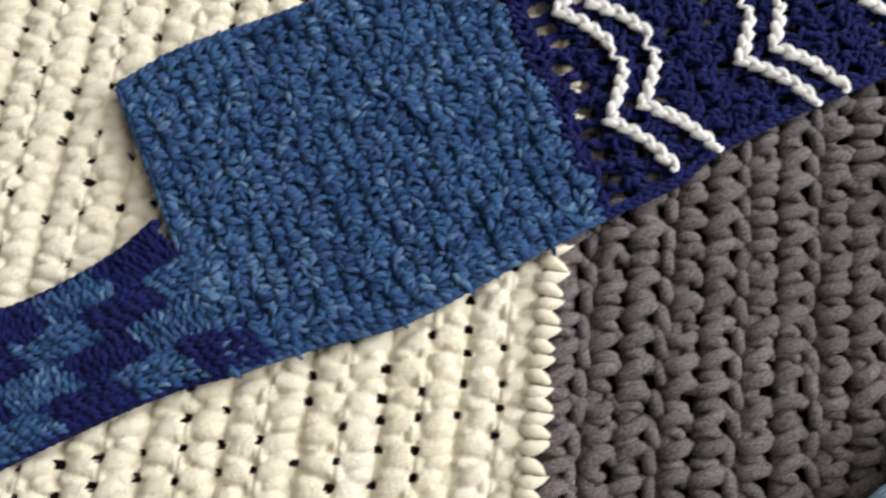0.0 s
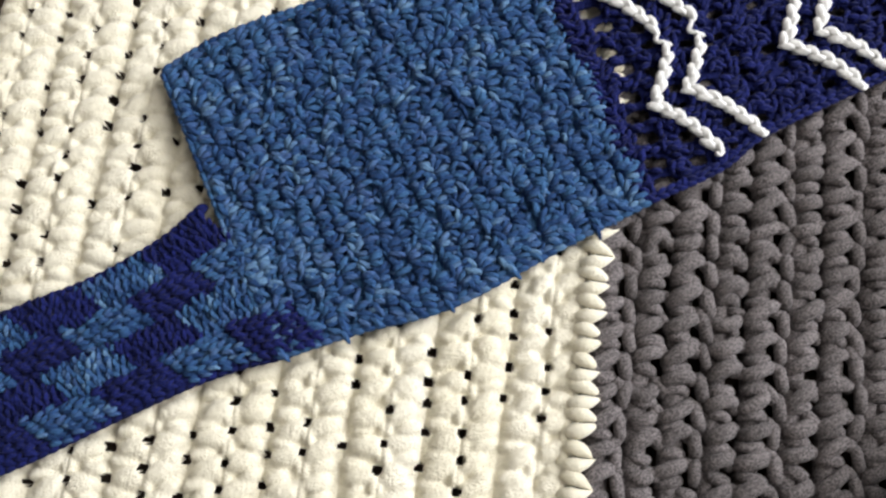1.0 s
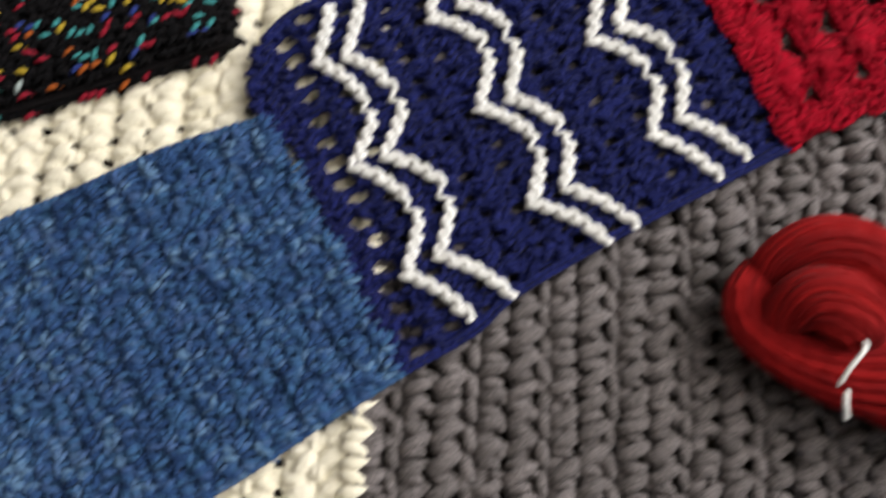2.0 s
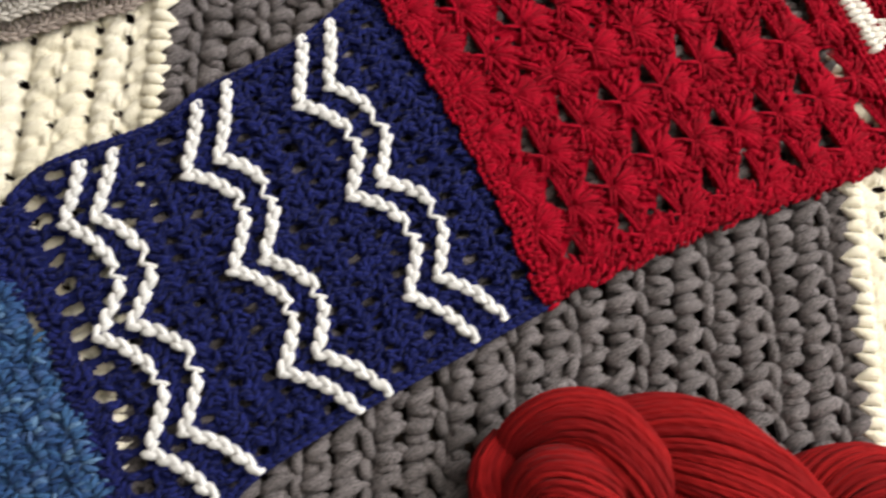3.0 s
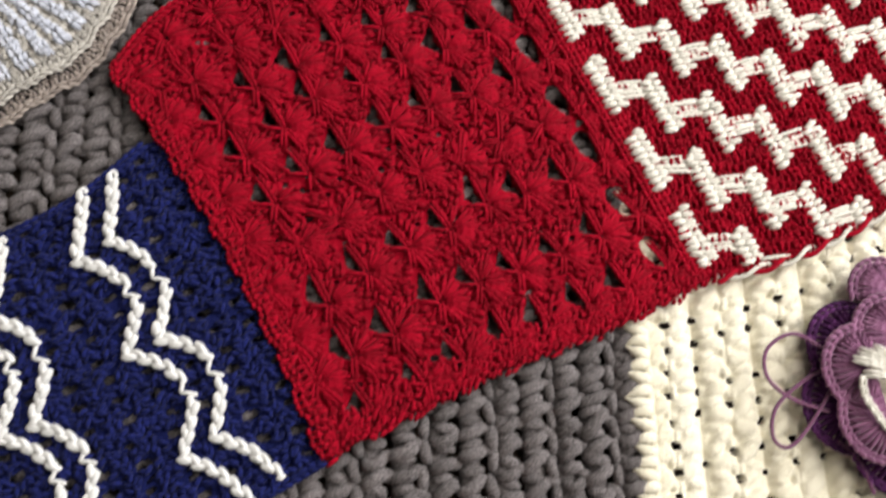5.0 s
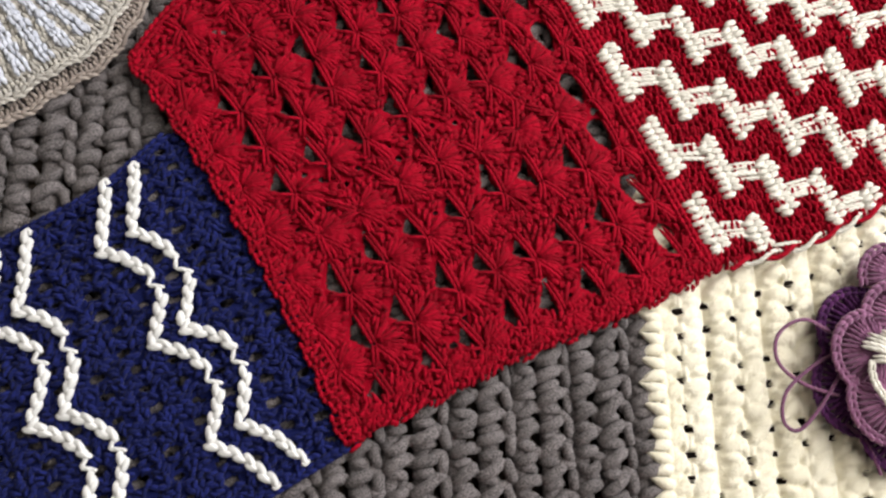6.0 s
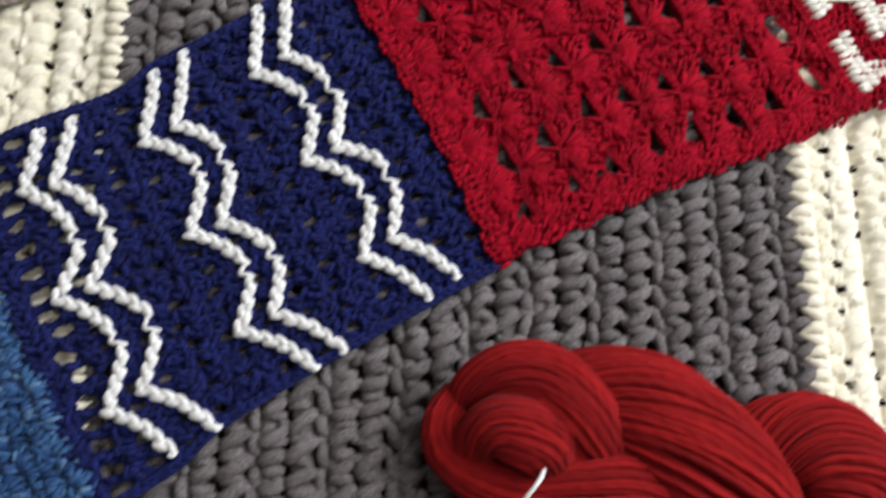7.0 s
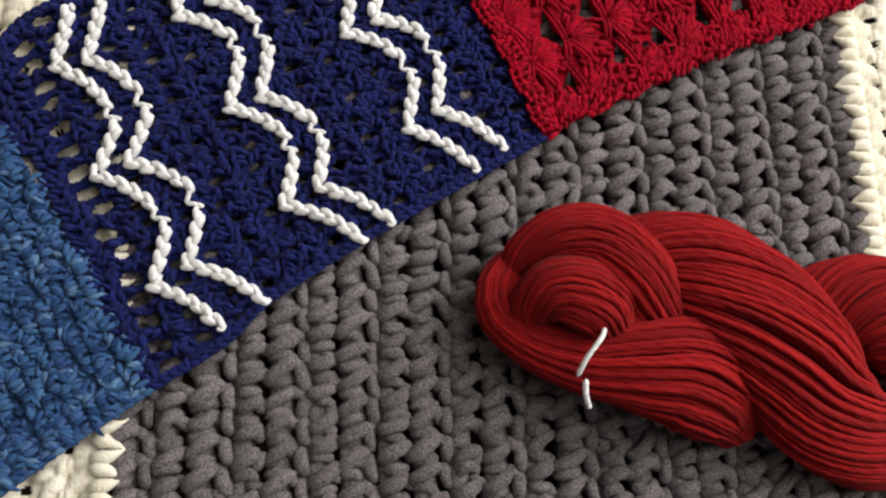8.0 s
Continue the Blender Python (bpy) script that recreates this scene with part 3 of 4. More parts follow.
# navy mesh with white zigzag chains
def mesh_section():
    rows, cells = 12, 16

    def corner(u, v):
        """The loose corner beside the blue section bulges out."""
        return u - 0.055 * np.sin(math.pi * np.clip((v - 0.68) / 0.32, 0, 1)) * np.clip(1 - u / 0.10, 0, 1)

    at = [((i + 0.62) / rows, (j + (0.72 if i % 2 else 0.25)) / cells, i) for i in range(rows) for j in range(cells)]
    hu, hv, hi = (np.array(c) for c in zip(*at))
    H = MESH.place(hu + jit(len(hu), 0.007), hv + jit(len(hu), 0.005))
    big = np.where(hi == 0, 1.30, np.where(hi == 1, 1.05, 0.55 + 0.45 * rng.random(len(hi)))) * (1 + jit(len(hi), 0.08))
    # small pits between the rows
    e = rng.random((90, 2))
    H = np.vstack([H, MESH.place(0.12 + 0.84 * e[:, 0], 0.03 + 0.94 * e[:, 1])])
    big = np.concatenate([big, 0.22 + 0.22 * rng.random(90)])
    way = math.atan2(MESH.along[1], MESH.along[0]) - 0.20 + jit(len(H), 0.20)

    def clear(Q, margin):
        ok = np.ones(len(Q), bool)
        for (x, y, _), f, w in zip(H, big, way):
            dx, dy = Q[:, 0] - x, Q[:, 1] - y
            a, b = dx * math.cos(w) + dy * math.sin(w), dy * math.cos(w) - dx * math.sin(w)
            ok &= (np.abs(a) / (0.0045 * f + margin)) ** 3 + (np.abs(b) / (0.0026 * f + margin)) ** 3 > 1
        return ok

    web(MESH, "mesh_web", NAVY, mesh, (-0.028, 1.035), clear, warp=corner)
    nu, nv = 78, 60
    gu, gv = np.meshgrid((np.arange(nu) + 0.5) / nu, (np.arange(nv) + 0.5) / nv, indexing="ij")
    lane = np.repeat(np.arange(nu), nv)
    gu, gv = 1.055 * gu.ravel() - 0.025 + jit(nu * nv, 0.004), np.clip(gv.ravel() + jit(nu * nv, 0.005), 0.004, 0.996)
    P = MESH.place(corner(gu, gv), gv, -0.0004)
    P[:, 2] += jit(len(P), 0.0005) - 0.0035 * np.clip((gu - 0.975) / 0.02, 0, 1)
    ang = math.atan2(MESH.along[1], MESH.along[0]) + np.where((lane // 2) % 2, 0.75, -0.55) + jit(len(P), 0.35)
    d = np.column_stack([np.cos(ang), np.sin(ang), 0 * ang]) * 0.0031
    ok = clear(P, 0.0007) & clear(P + d, 0.0001) & clear(P - d, 0.0001)
    for i in range(0, nu, 6):
        s = Skein()
        m = ok & (lane >= i) & (lane < i + 6)
        s.stitches((P - d)[m], (P + d)[m], 0.00145 * (1 + jit(int(m.sum()), 0.1)), 0.0016, 0.0008)
        s.part("mesh_ground", NAVY, mesh)


edge = Skein()
g = np.linspace(0, 1, 120)
chain(edge, MESH.place(g, np.zeros(120), 0.0002), 0.0015, 0.005, 0.0034)
mesh = edge.part("mesh_section", NAVY, scarf, "open navy mesh with white zigzag chains")
far_edge = Skein()
chain(far_edge, MESH.place(g, np.ones(120), 0.0002), 0.0015, 0.005, 0.0034)
far_edge.part("edging", NAVY, mesh)
mesh_section()

def braid(s, path, r=0.0022, pitch=0.0040, swing=0.0012):
    """A plump chain-stitch line: slanting lumps that lie to one side and the other in turn."""
    length = np.linalg.norm(np.diff(path, axis=0), axis=1).sum()
    n = max(3, int(round(length / pitch)))
    P = spline(path, 2 * n + 1)
    mid = P[1::2]
    d = P[2::2] - P[:-2:2]
    d = d / (np.linalg.norm(d, axis=1, keepdims=True) + 1e-9)
    side = np.stack([-d[:, 1], d[:, 0], np.zeros(n)], 1)
    w = np.where(np.arange(n) % 2, 1.0, -1.0)[:, None]
    A = mid - d * 0.0042 + side * w * (swing + 0.0008) + jit((n, 3), 0.0003)
    B = mid + d * 0.0042 - side * w * (swing - 0.0009) + jit((n, 3), 0.0003)
    s.stitches(A, B, r * (1 + jit(n, 0.07)), 0.0012, 0.0012, 7, 0, w[:, 0] * 0.0005, 0.3)
    s.cord(path - np.array([0, 0, 0.0010]), r * 0.8, 6)


FIRST_STRIPE = (
    ((.011, .327), (.006, .295), (.038, .272), (.041, .268), (.031, .236), (.064, .218), (.068, .215), (.062, .18), (.095, .16)),
    ((.027, .334), (.022, .299), (.052, .28), (.056, .275), (.047, .243), (.081, .228), (.084, .222), (.078, .19), (.116, .173)))
SECOND_STRIPE = (
    ((.069, .364), (.066, .325), (.099, .312), (.101, .308), (.095, .273), (.129, .257), (.13, .252), (.125, .221), (.164, .204)),
    ((.084, .377), (.083, .335), (.111, .322), (.115, .314), (.111, .28), (.141, .265), (.144, .262), (.142, .231), (.178, .213)))
THIRD_STRIPE = (
    ((.123, .407), (.123, .368), (.154, .354), (.158, .35), (.155, .317), (.188, .302), (.192, .297), (.187, .263), (.222, .242)),
    ((.138, .418), (.139, .38), (.166, .366), (.173, .359), (.17, .325), (.201, .315), (.205, .307), (.203, .274), (.237, .254)))
for zig in FIRST_STRIPE + SECOND_STRIPE + THIRD_STRIPE:
    s = Skein()
    for k in (0, 3, 6):
        a, b, c = (np.array([*p, SZ + 0.0024]) for p in zig[k:k + 3])
        if k:
            a = a + (b - a) * 0.12
        if k < 6:
            c = c + (b - c) * 0.10
        for p, q, bow in ((a, b, 0.02), (b, c, 0.07)):
            side = np.array([-(q - p)[1], (q - p)[0], 0]) * bow
            braid(s, spline([p, (p + q) / 2 + side, q], 24))
        # the thin thread that hooks on to the next run
        if k < 6:
            e = np.array([*zig[k + 3], SZ + 0.0024])
            e = e + (np.array([*zig[k + 4], e[2]]) - e) * 0.06
            low = (c * 0.25 + e * 0.75) + np.array([-0.0062, -0.0008, 0.0])
            for p, q in ((c, low), (low, e + np.array([0.0014, 0.0, 0.0]))):
                s.stitches(p[None], q[None], 0.0013, 0.0006, 0.0, 6, 0, 0.0004, 1.0)
        else:
            s.cord(spline([c + [-0.0010, -0.0010, 0], c + [0.0008, -0.0022, 0.0002], c + [0.0032, 0.0004, -0.0008]], 10), 0.0014)
    top = np.array([*zig[0], SZ + 0.0014])
    ring = np.linspace(-0.6, 4.2, 16)
    s.cord(top + np.column_stack([0.0016 * np.cos(ring) - 0.0004, 0.0012 + 0.0024 * np.sin(ring), 0 * ring]), 0.0015)
    s.part("zigzag_chain", WHITE, mesh, "white chain-stitch zigzag line")


# red lace of fans
LARGE = ((0.4, 0.479), (0.416, 0.448), (0.434, 0.412), (0.453, 0.38), (0.383, 0.514), (0.368, 0.543))


def lace_section():
    # rows of gaps from the lower edge up: height at the near end, rise along the row, open or close-worked
    courses = ((-0.045, 0.04, False), (0.075, 0.04, True), (0.194, 0.05, True), (0.310, 0.08, True), (0.430, 0.105, False), (0.535, 0.132, True), (0.646, 0.153, True), (0.761, 0.114, True), (0.875, 0.09, False), (0.985, 0.06, False))
    cells = [(i, j) for i in range(-1, 9) for j in range(len(courses))]
    cu = np.array([0.125 + 0.1105 * i for i, j in cells]) + jit(len(cells), 0.005)
    cv = np.array([courses[j][0] + courses[j][1] * (0.125 + 0.1105 * i) for i, j in cells]) + jit(len(cells), 0.006)
    middle = LACE.place(cu, cv)
    roots = middle + np.array([0.0095, -0.0088, 0.0])
    is_open = np.array([courses[j][2] and 0 <= i < 7 for i, j in cells])
    scale = np.array([1.12 if i == 0 and courses[j][2] else 1.0 for i, j in cells]) * (0.86 + 0.28 * rng.random(len(cells)))
    gaps = list(zip(middle[is_open], scale[is_open], jit(int(is_open.sum()), 0.12)))
    # small round gaps by the knots and in the close-worked bands
    pits = [(g[0] + 0.0128 * f + float(jit((), 0.0012)), g[1] + float(jit((), 0.0040)), 0.0015 + 0.0010 * rng.random()) for g, f, _ in gaps if rng.random() < 0.7]
    for lo, hi, count in ((0.44, 0.53, 26), (0.84, 0.97, 16), (0.02, 0.07, 12)):
        q = LACE.place(0.06 + 0.86 * rng.random(count), lo + (hi - lo) * rng.random(count) + 0.0)
        pits += [(p[0], p[1], 0.0013 + 0.0010 * rng.random()) for p in q]

    def clear(Q, margin):
        """Which places lie outside every gap: tall wedges with a foot that runs down to the knot."""
        ok = np.ones(len(Q), bool)
        for (gx, gy, _), f, lean in gaps:
            dy = (Q[:, 1] - gy) / f
            dx = (Q[:, 0] - gx) / f - lean * dy
            t = (0.0085 - dy) / 0.0145
            left = -0.0018 - 0.0026 * t
            right = 0.0006 + 0.0030 * t + 0.0130 * np.clip(t - 0.72, 0, None)
            foot = -0.0056 - 0.40 * (dx + 0.0035)
            ok &= ~((t > -margin / 0.0145) & (dx > left - margin) & (dx < right + margin) & (dy > foot - margin))
        for gx, gy, r in pits:
            ok &= (Q[:, 0] - gx) ** 2 + (Q[:, 1] - gy) ** 2 > (r + margin) ** 2
        for gx, gy in LARGE:
            dx, dy = Q[:, 0] - gx, Q[:, 1] - gy
            along, across = 0.5 * dx - 0.866 * dy, 0.866 * dx + 0.5 * dy
            ok &= (along / (0.0120 + margin)) ** 2 + (across / (0.0056 * (1 - 50 * along).clip(0.5, 1.5) + margin)) ** 2 > 1
        return ok

    # ground of close stitches that run out from the nearest fan, clear of the gaps
    nu, nv = 98, 66
    gu, gv = np.meshgrid((np.arange(nu) + 0.5) / nu, (np.arange(nv) + 0.5) / nv, indexing="ij")
    gu = gu.ravel() + jit(nu * nv, 0.0035)
    gv = np.clip(gv.ravel() + jit(nu * nv, 0.006), 0.002, 0.998)
    P = LACE.place(gu, gv, -0.0011)
    P[:, 2] += jit(nu * nv, 0.0003)
    centre = roots + np.array([0.0085, 0.002, 0])
    home = np.argmin(((P[:, None, :2] - centre[None, :, :2]) ** 2).sum(2), axis=1)
    away = P - roots[home]
    away[:, 2] = 0
    away /= np.linalg.norm(away, axis=1, keepdims=True) + 1e-6
    close = ~np.array([courses[j][2] for i, j in cells])[home]
    spin = jit(len(P), 0.22) + np.where(close, jit(len(P), 0.4), 0.0)
    away = np.column_stack([away[:, 0] - spin * away[:, 1], away[:, 1] + spin * away[:, 0], 0 * spin])
    away /= np.linalg.norm(away, axis=1, keepdims=True)
    half = 0.0026
    free = clear(P, 0.0012) & clear(P + away * half, 0.0007) & clear(P - away * half, 0.0007)
    web(LACE, "lace_web", RED, lace, (0.0, 1.0), clear, -0.0022)
    for n, (i, j) in enumerate(cells):
        s = Skein()
        m = free & (home == n)
        s.stitches((P - away * half)[m], (P + away * half)[m], 0.00145, 0.0010, 0.0006)
        root, u, v = roots[n], cu[n], cv[n]
        eu, ev = (LACE.place(u + 0.01, v) - LACE.place(u - 0.01, v)) / 0.02, (LACE.place(u, v + 0.01) - LACE.place(u, v - 0.01)) / 0.02
        back = np.linalg.inv(np.column_stack([eu[:2], ev[:2]]))

        def inside(Q):
            uv = (Q - middle[n])[:, :2] @ back.T + [u, v]
            return (uv[:, 0] > 0.0) & (uv[:, 0] < 0.97) & (uv[:, 1] > 0.0) & (uv[:, 1] < 1.0)

        tilt = 0.0 if courses[j][2] else float(jit((), 25))
        ang = np.radians(np.linspace(-60, 74, 19) + 8 + tilt + jit(19, 3))
        d = np.column_stack([np.cos(ang), np.sin(ang), 0 * ang])
        A, B = root + d * 0.0034, root + d * (0.0150 + 0.002 * np.cos((ang - 0.3) * 1.4) + jit(19, 0.0009))[:, None]
        ok = inside(A) & inside(B) & clear(B, 0.0009) & clear(A * 0.3 + B * 0.7, 0.0009)
        s.stitches(A[ok] + [0, 0, 0.0001], B[ok] + [0, 0, 0.0001], 0.00135, 0.0010, 0.0004)
        # raised double lines that frame the gap and run on to the knot
        for a, ln in ((123, 0.0215), (176, 0.0125), (-88, 0.0120), (-38, 0.0190)):
            a = math.radians(a + float(jit((), 5 if courses[j][2] else 22)))
            dd = np.array([math.cos(a), math.sin(a), 0.0])
            pp = np.array([-dd[1], dd[0], 0.0])
            for off in (-0.0010, 0.0010):
                q = np.array([root + pp * off, root + dd * ln + pp * off * 1.3])
                if inside(q).all() and (ln > 0.02 or clear(np.array([q[1], q.mean(0)]), 0.0004).all()):
                    s.stitches(q[:1] + [0, 0, 0.0010], q[1:] + [0, 0, 0.0008], 0.00125, 0.0008, 0.0010)
        s.part("fan", RED, lace)
    # uneven border of close stitches along the lower edge and both ends
    s = Skein()
    n = 70
    u = (np.arange(n) + 0.5) / n
    for k, v0 in enumerate(0.014 * np.abs(np.sin(u * math.pi * 9)) + h for h in (-0.005, 0.014, 0.036)):
        P = LACE.place(u + jit(n, 0.005), v0 + jit(n, 0.004))
        Q = LACE.place(u + 0.006 + jit(n, 0.007), v0 + 0.026 + jit(n, 0.004))
        s.stitches(P, Q, 0.0014, 0.0012, 0.0010)
        P = LACE.place(u + jit(n, 0.005), v0 - 0.008 + jit(n, 0.004), 0.0006)
        Q = LACE.place(u + 0.016 + jit(n, 0.004), v0 - 0.002 + jit(n, 0.004), 0.0006)
        s.stitches(P, Q, 0.0014, 0.0012, 0.0010)
    m = 72
    v = (np.arange(m) + 0.5) / m
    wave = 0.013 * np.abs(np.sin(v * math.pi * 12))
    for k, u0 in enumerate((-0.004, 0.010)):
        P = LACE.place(u0 - wave + jit(m, 0.003), v + jit(m, 0.003), 0.0012)
        Q = LACE.place(u0 - wave + 0.028 + jit(m, 0.003), v + jit(m, 0.006), 0.0012)
        s.stitches(P, Q, 0.0014, 0.0012, 0.0010)
        P = LACE.place(u0 - wave + jit(m, 0.003), v - 0.006, 0.0018)
        Q = LACE.place(u0 - wave + jit(m, 0.003), v + 0.010, 0.0018)
        s.stitches(P, Q, 0.0014, 0.0012, 0.0010)
    for u0 in (0.966, 0.980, 0.995, 1.010):
        chain(s, LACE.place(np.full(m, u0), v, 0.0006) + jit((m, 3), 0.0003), 0.0016, 0.0046, 0.0038)
        s.cord(LACE.place(np.full(m, u0), v, -0.001), 0.0018)
    s.part("lace_border", RED, lace)


start = Skein()
g = np.linspace(0, 1, 120)
chain(start, LACE.place(g, np.ones(120), 0.0004), 0.0014, 0.005, 0.0036)
lace = start.part("lace_section", RED, scarf, "openwork of red fans with small gaps")
lace_section()


# red and white stepped pattern
def stepped_section():
    length, width = STEPS_SHEET.length, STEPS_SHEET.width
    # red ground of close stitches
    n_along, n_across = int(length / 0.0046), int(width / 0.0050)
    for i in range(n_along):
        u = np.full(n_across, (i + 0.5) / n_along)
        v = 1 - (np.arange(n_across) + 0.5) / n_across
        P = STEPS_SHEET.place(u, v, 0.0004) + jit((n_across, 3), 0.0009)
        al = STEPS_SHEET.place(u + 0.005, v) - STEPS_SHEET.place(u - 0.005, v)
        al /= np.linalg.norm(al, axis=1, keepdims=True)
        ac = np.stack([-al[:, 1], al[:, 0], 0 * al[:, 0]], 1)
        s = Skein()
        vee(s, P, ac, al, 0.0066, 0.0050, 0.0013, arch=0.0012)
        s.part("red_stitches", RED, steps)
    # white runs across the scarf, each set lower than the one before and tied to it by a few threads
    rows = 9
    for c in range(9):
        uc = 0.006 + 0.1146 * c
        for k in range(-6, 6):
            v0 = 0.592 - 0.082 * c - 0.2075 * k
            r = (np.arange(rows) + 0.5) * 0.0043
            v = v0 - r / width
            m = (v > 0.012) & (v < 0.99)
            if not m.any():
                continue
            s = Skein()
            for w in (-1, 1):
                A = STEPS_SHEET.place(np.full(rows, uc - w * 0.0012 / length), v + w * 0.0012 / width, 0.0022)
                B = STEPS_SHEET.place(np.full(rows, uc + w * 0.0077 / length), v + w * 0.0014 / width, 0.0014)
                s.stitches((A + jit(A.shape, 0.0004))[m], (B + jit(B.shape, 0.0006))[m], 0.0021, 0.0010, 0.0006, 6, 0, 0.0006)
                s.stitches((A + jit(A.shape, 0.0005) - [0, 0, 0.0006])[m], (A * 0.35 + B * 0.65 + jit(B.shape, 0.0005))[m] + [0, 0.0022, -0.0006], 0.0019, 0.0010, 0.0006)
            for h in (0.0204, 0.0228, 0.0252, 0.0276, 0.0300):
                if 0.01 < v0 - h / width < 0.985:
                    A = STEPS_SHEET.place(uc + 0.004 / length, v0 - h / width, 0.0016)[None]
                    B = STEPS_SHEET.place(uc + 0.0235 / length, v0 - (h + 0.003) / width, 0.0016)[None]
                    s.stitches(A + jit((1, 3), 0.0005), B + jit((1, 3), 0.0005), 0.0014, 0.0006, 0.0004, 5, 0, 0.0, 1.0)
            s.part("white_stitches", IVORY, steps)


steps = backing(STEPS_SHEET, "stepped_section", RED, scarf, inset=0.004)
tagged(steps, "close stitches in a stepped red and white pattern")
stepped_section()
s = Skein()
w = Skein()
n = 260
u = np.linspace(0.0, 1, n)
rim = STEPS_SHEET.place(u, np.full(n, -0.002), 0.0008)
ph = u * STEPS_SHEET.length / 0.034 * 2 * math.pi
nor = np.array([0.42, -0.9, 0.0])
s.cord(rim + np.outer(np.cos(ph), nor) * 0.0022 + np.outer(np.sin(ph), [0, 0, 0.0016]), 0.0017)
w.cord(rim - np.outer(np.cos(ph), nor) * 0.0022 - np.outer(np.sin(ph), [0, 0, 0.0016]), 0.0015)
s.part("edge_cord", RED, steps)
w.part("edge_cord", IVORY, steps)


# ---- hank of brick-red yarn, twisted into a rope ----
def make_hank():
    hank = thing("yarn_hank", "twisted hank of brick-red wool with a white tie, on grey stripe", "yarn")

    def bundle(name, pts, fat, flatness, count, twist):
        """One ply of the hank: a soft core with single strands laid round it in two layers."""
        n = 48
        c = spline(pts, n)
        T = np.gradient(c, axis=0)
        T /= np.linalg.norm(T, axis=1, keepdims=True)
        B = np.cross(T, [0, 0, 1.0])
        B /= np.linalg.norm(B, axis=1, keepdims=True)
        N = np.cross(B, T)
        f = np.linspace(0, 1, n)
        size = np.interp(f, np.linspace(0, 1, len(fat)), fat)
        s = Skein()
        s.tubes(c[None], (size * 0.80 * flatness)[None], 12)
        inner = s.part(name, HANK_RED, hank)
        for k in range(2 * count):
            under = k % 2
            a = math.pi * k / count + 0.05 * rng.normal() + twist * f + 0.06 * np.sin(f * (4 + 4 * rng.random()) + k * 2.1)
            lump = (0.915 if under else 1.0) + 0.02 * np.sin(f * 9 + k * 1.7) + 0.022 * rng.normal()
            P = c + B * (np.cos(a) * size * lump)[:, None] + N * (np.sin(a) * size * lump * flatness)[:, None]
            s = Skein()
            s.tubes(P[None], np.full((1, n), 0.00165 + 0.00015 * rng.normal()), 5)
            s.part("strand", HANK_RED, inner)

    bundle("crossing_ply", [(0.382, 0.152, 0.024), (0.402, 0.166, 0.032), (0.424, 0.166, 0.038), (0.444, 0.150, 0.038), (0.454, 0.128, 0.034), (0.454, 0.104, 0.028)], (0.016, 0.022, 0.0255, 0.0250, 0.022, 0.016), 0.70, 52, 3.6)
    bundle("long_ply", [(0.280, 0.194, 0.024), (0.300, 0.195, 0.034), (0.326, 0.188, 0.042), (0.350, 0.169, 0.046), (0.371, 0.142, 0.047), (0.388, 0.117, 0.041), (0.412, 0.101, 0.033), (0.442, 0.095, 0.025)], (0.010, 0.019, 0.0270, 0.0310, 0.0315, 0.0285, 0.0230, 0.016), 0.66, 62, 3.2)
    bundle("lower_ply", [(0.240, 0.188, 0.036), (0.2320, 0.177, 0.040), (0.2330, 0.163, 0.041), (0.248, 0.150, 0.042), (0.271, 0.141, 0.044), (0.297, 0.138, 0.046), (0.321, 0.134, 0.043), (0.341, 0.122, 0.034), (0.354, 0.108, 0.024)], (0.009, 0.0105, 0.0120, 0.0145, 0.0185, 0.0240, 0.0275, 0.0240, 0.013), 0.74, 52, 1.2)
    bundle("folded_ply", [(0.238, 0.182, 0.036), (0.246, 0.193, 0.046), (0.261, 0.199, 0.053), (0.279, 0.196, 0.056), (0.295, 0.182, 0.055), (0.307, 0.166, 0.046), (0.317, 0.150, 0.034)], (0.007, 0.0105, 0.0140, 0.0170, 0.0165, 0.0140, 0.008), 0.80, 42, 0.9)
    bundle("tucked_end", [(0.285, 0.156, 0.046), (0.277, 0.164, 0.057), (0.265, 0.170, 0.062), (0.254, 0.171, 0.059), (0.246, 0.165, 0.049), (0.244, 0.156, 0.040)], (0.0120, 0.0150, 0.0155, 0.0135, 0.0105, 0.007), 0.82, 38, 0.8)
    s = Skein()
    s.cord(spline([(0.277, 0.153, 0.062), (0.273, 0.147, 0.0715), (0.266, 0.138, 0.0705), (0.262, 0.130, 0.066)], 20), 0.0013)
    s.cord(spline([(0.266, 0.129, 0.066), (0.266, 0.122, 0.064), (0.269, 0.116, 0.057)], 16), 0.0014)
    s.part("tie", WHITE, hank, "white yarn tie")
    return hank


make_hank()


# ---- small skeins and pieces round it ----
def yarn_ball(label, centre, radius, mat, squash=0.8):
    ball = thing("yarn_ball", label, "yarn", group="small balls of yarn")
    s = Skein()
    for k in range(9):
        ax = Vector(rng.normal(size=3)).normalized()
        e1 = ax.orthogonal().normalized()
        e2 = ax.cross(e1)
        for m in range(15):
            h = (m - 7) / 8.5
            a = np.linspace(0, 2 * math.pi, 28)
            r = radius * (0.93 + 0.012 * k) * math.sqrt(1 - h * h)
            P = np.outer(np.cos(a), e1) * r + np.outer(np.sin(a), e2) * r + np.array(ax) * h * radius * (0.93 + 0.012 * k)
            P[:, 2] *= squash
            s.cord(P + np.array(centre), 0.0017, close=False)
    s.part("windings", mat, ball)
    return ball


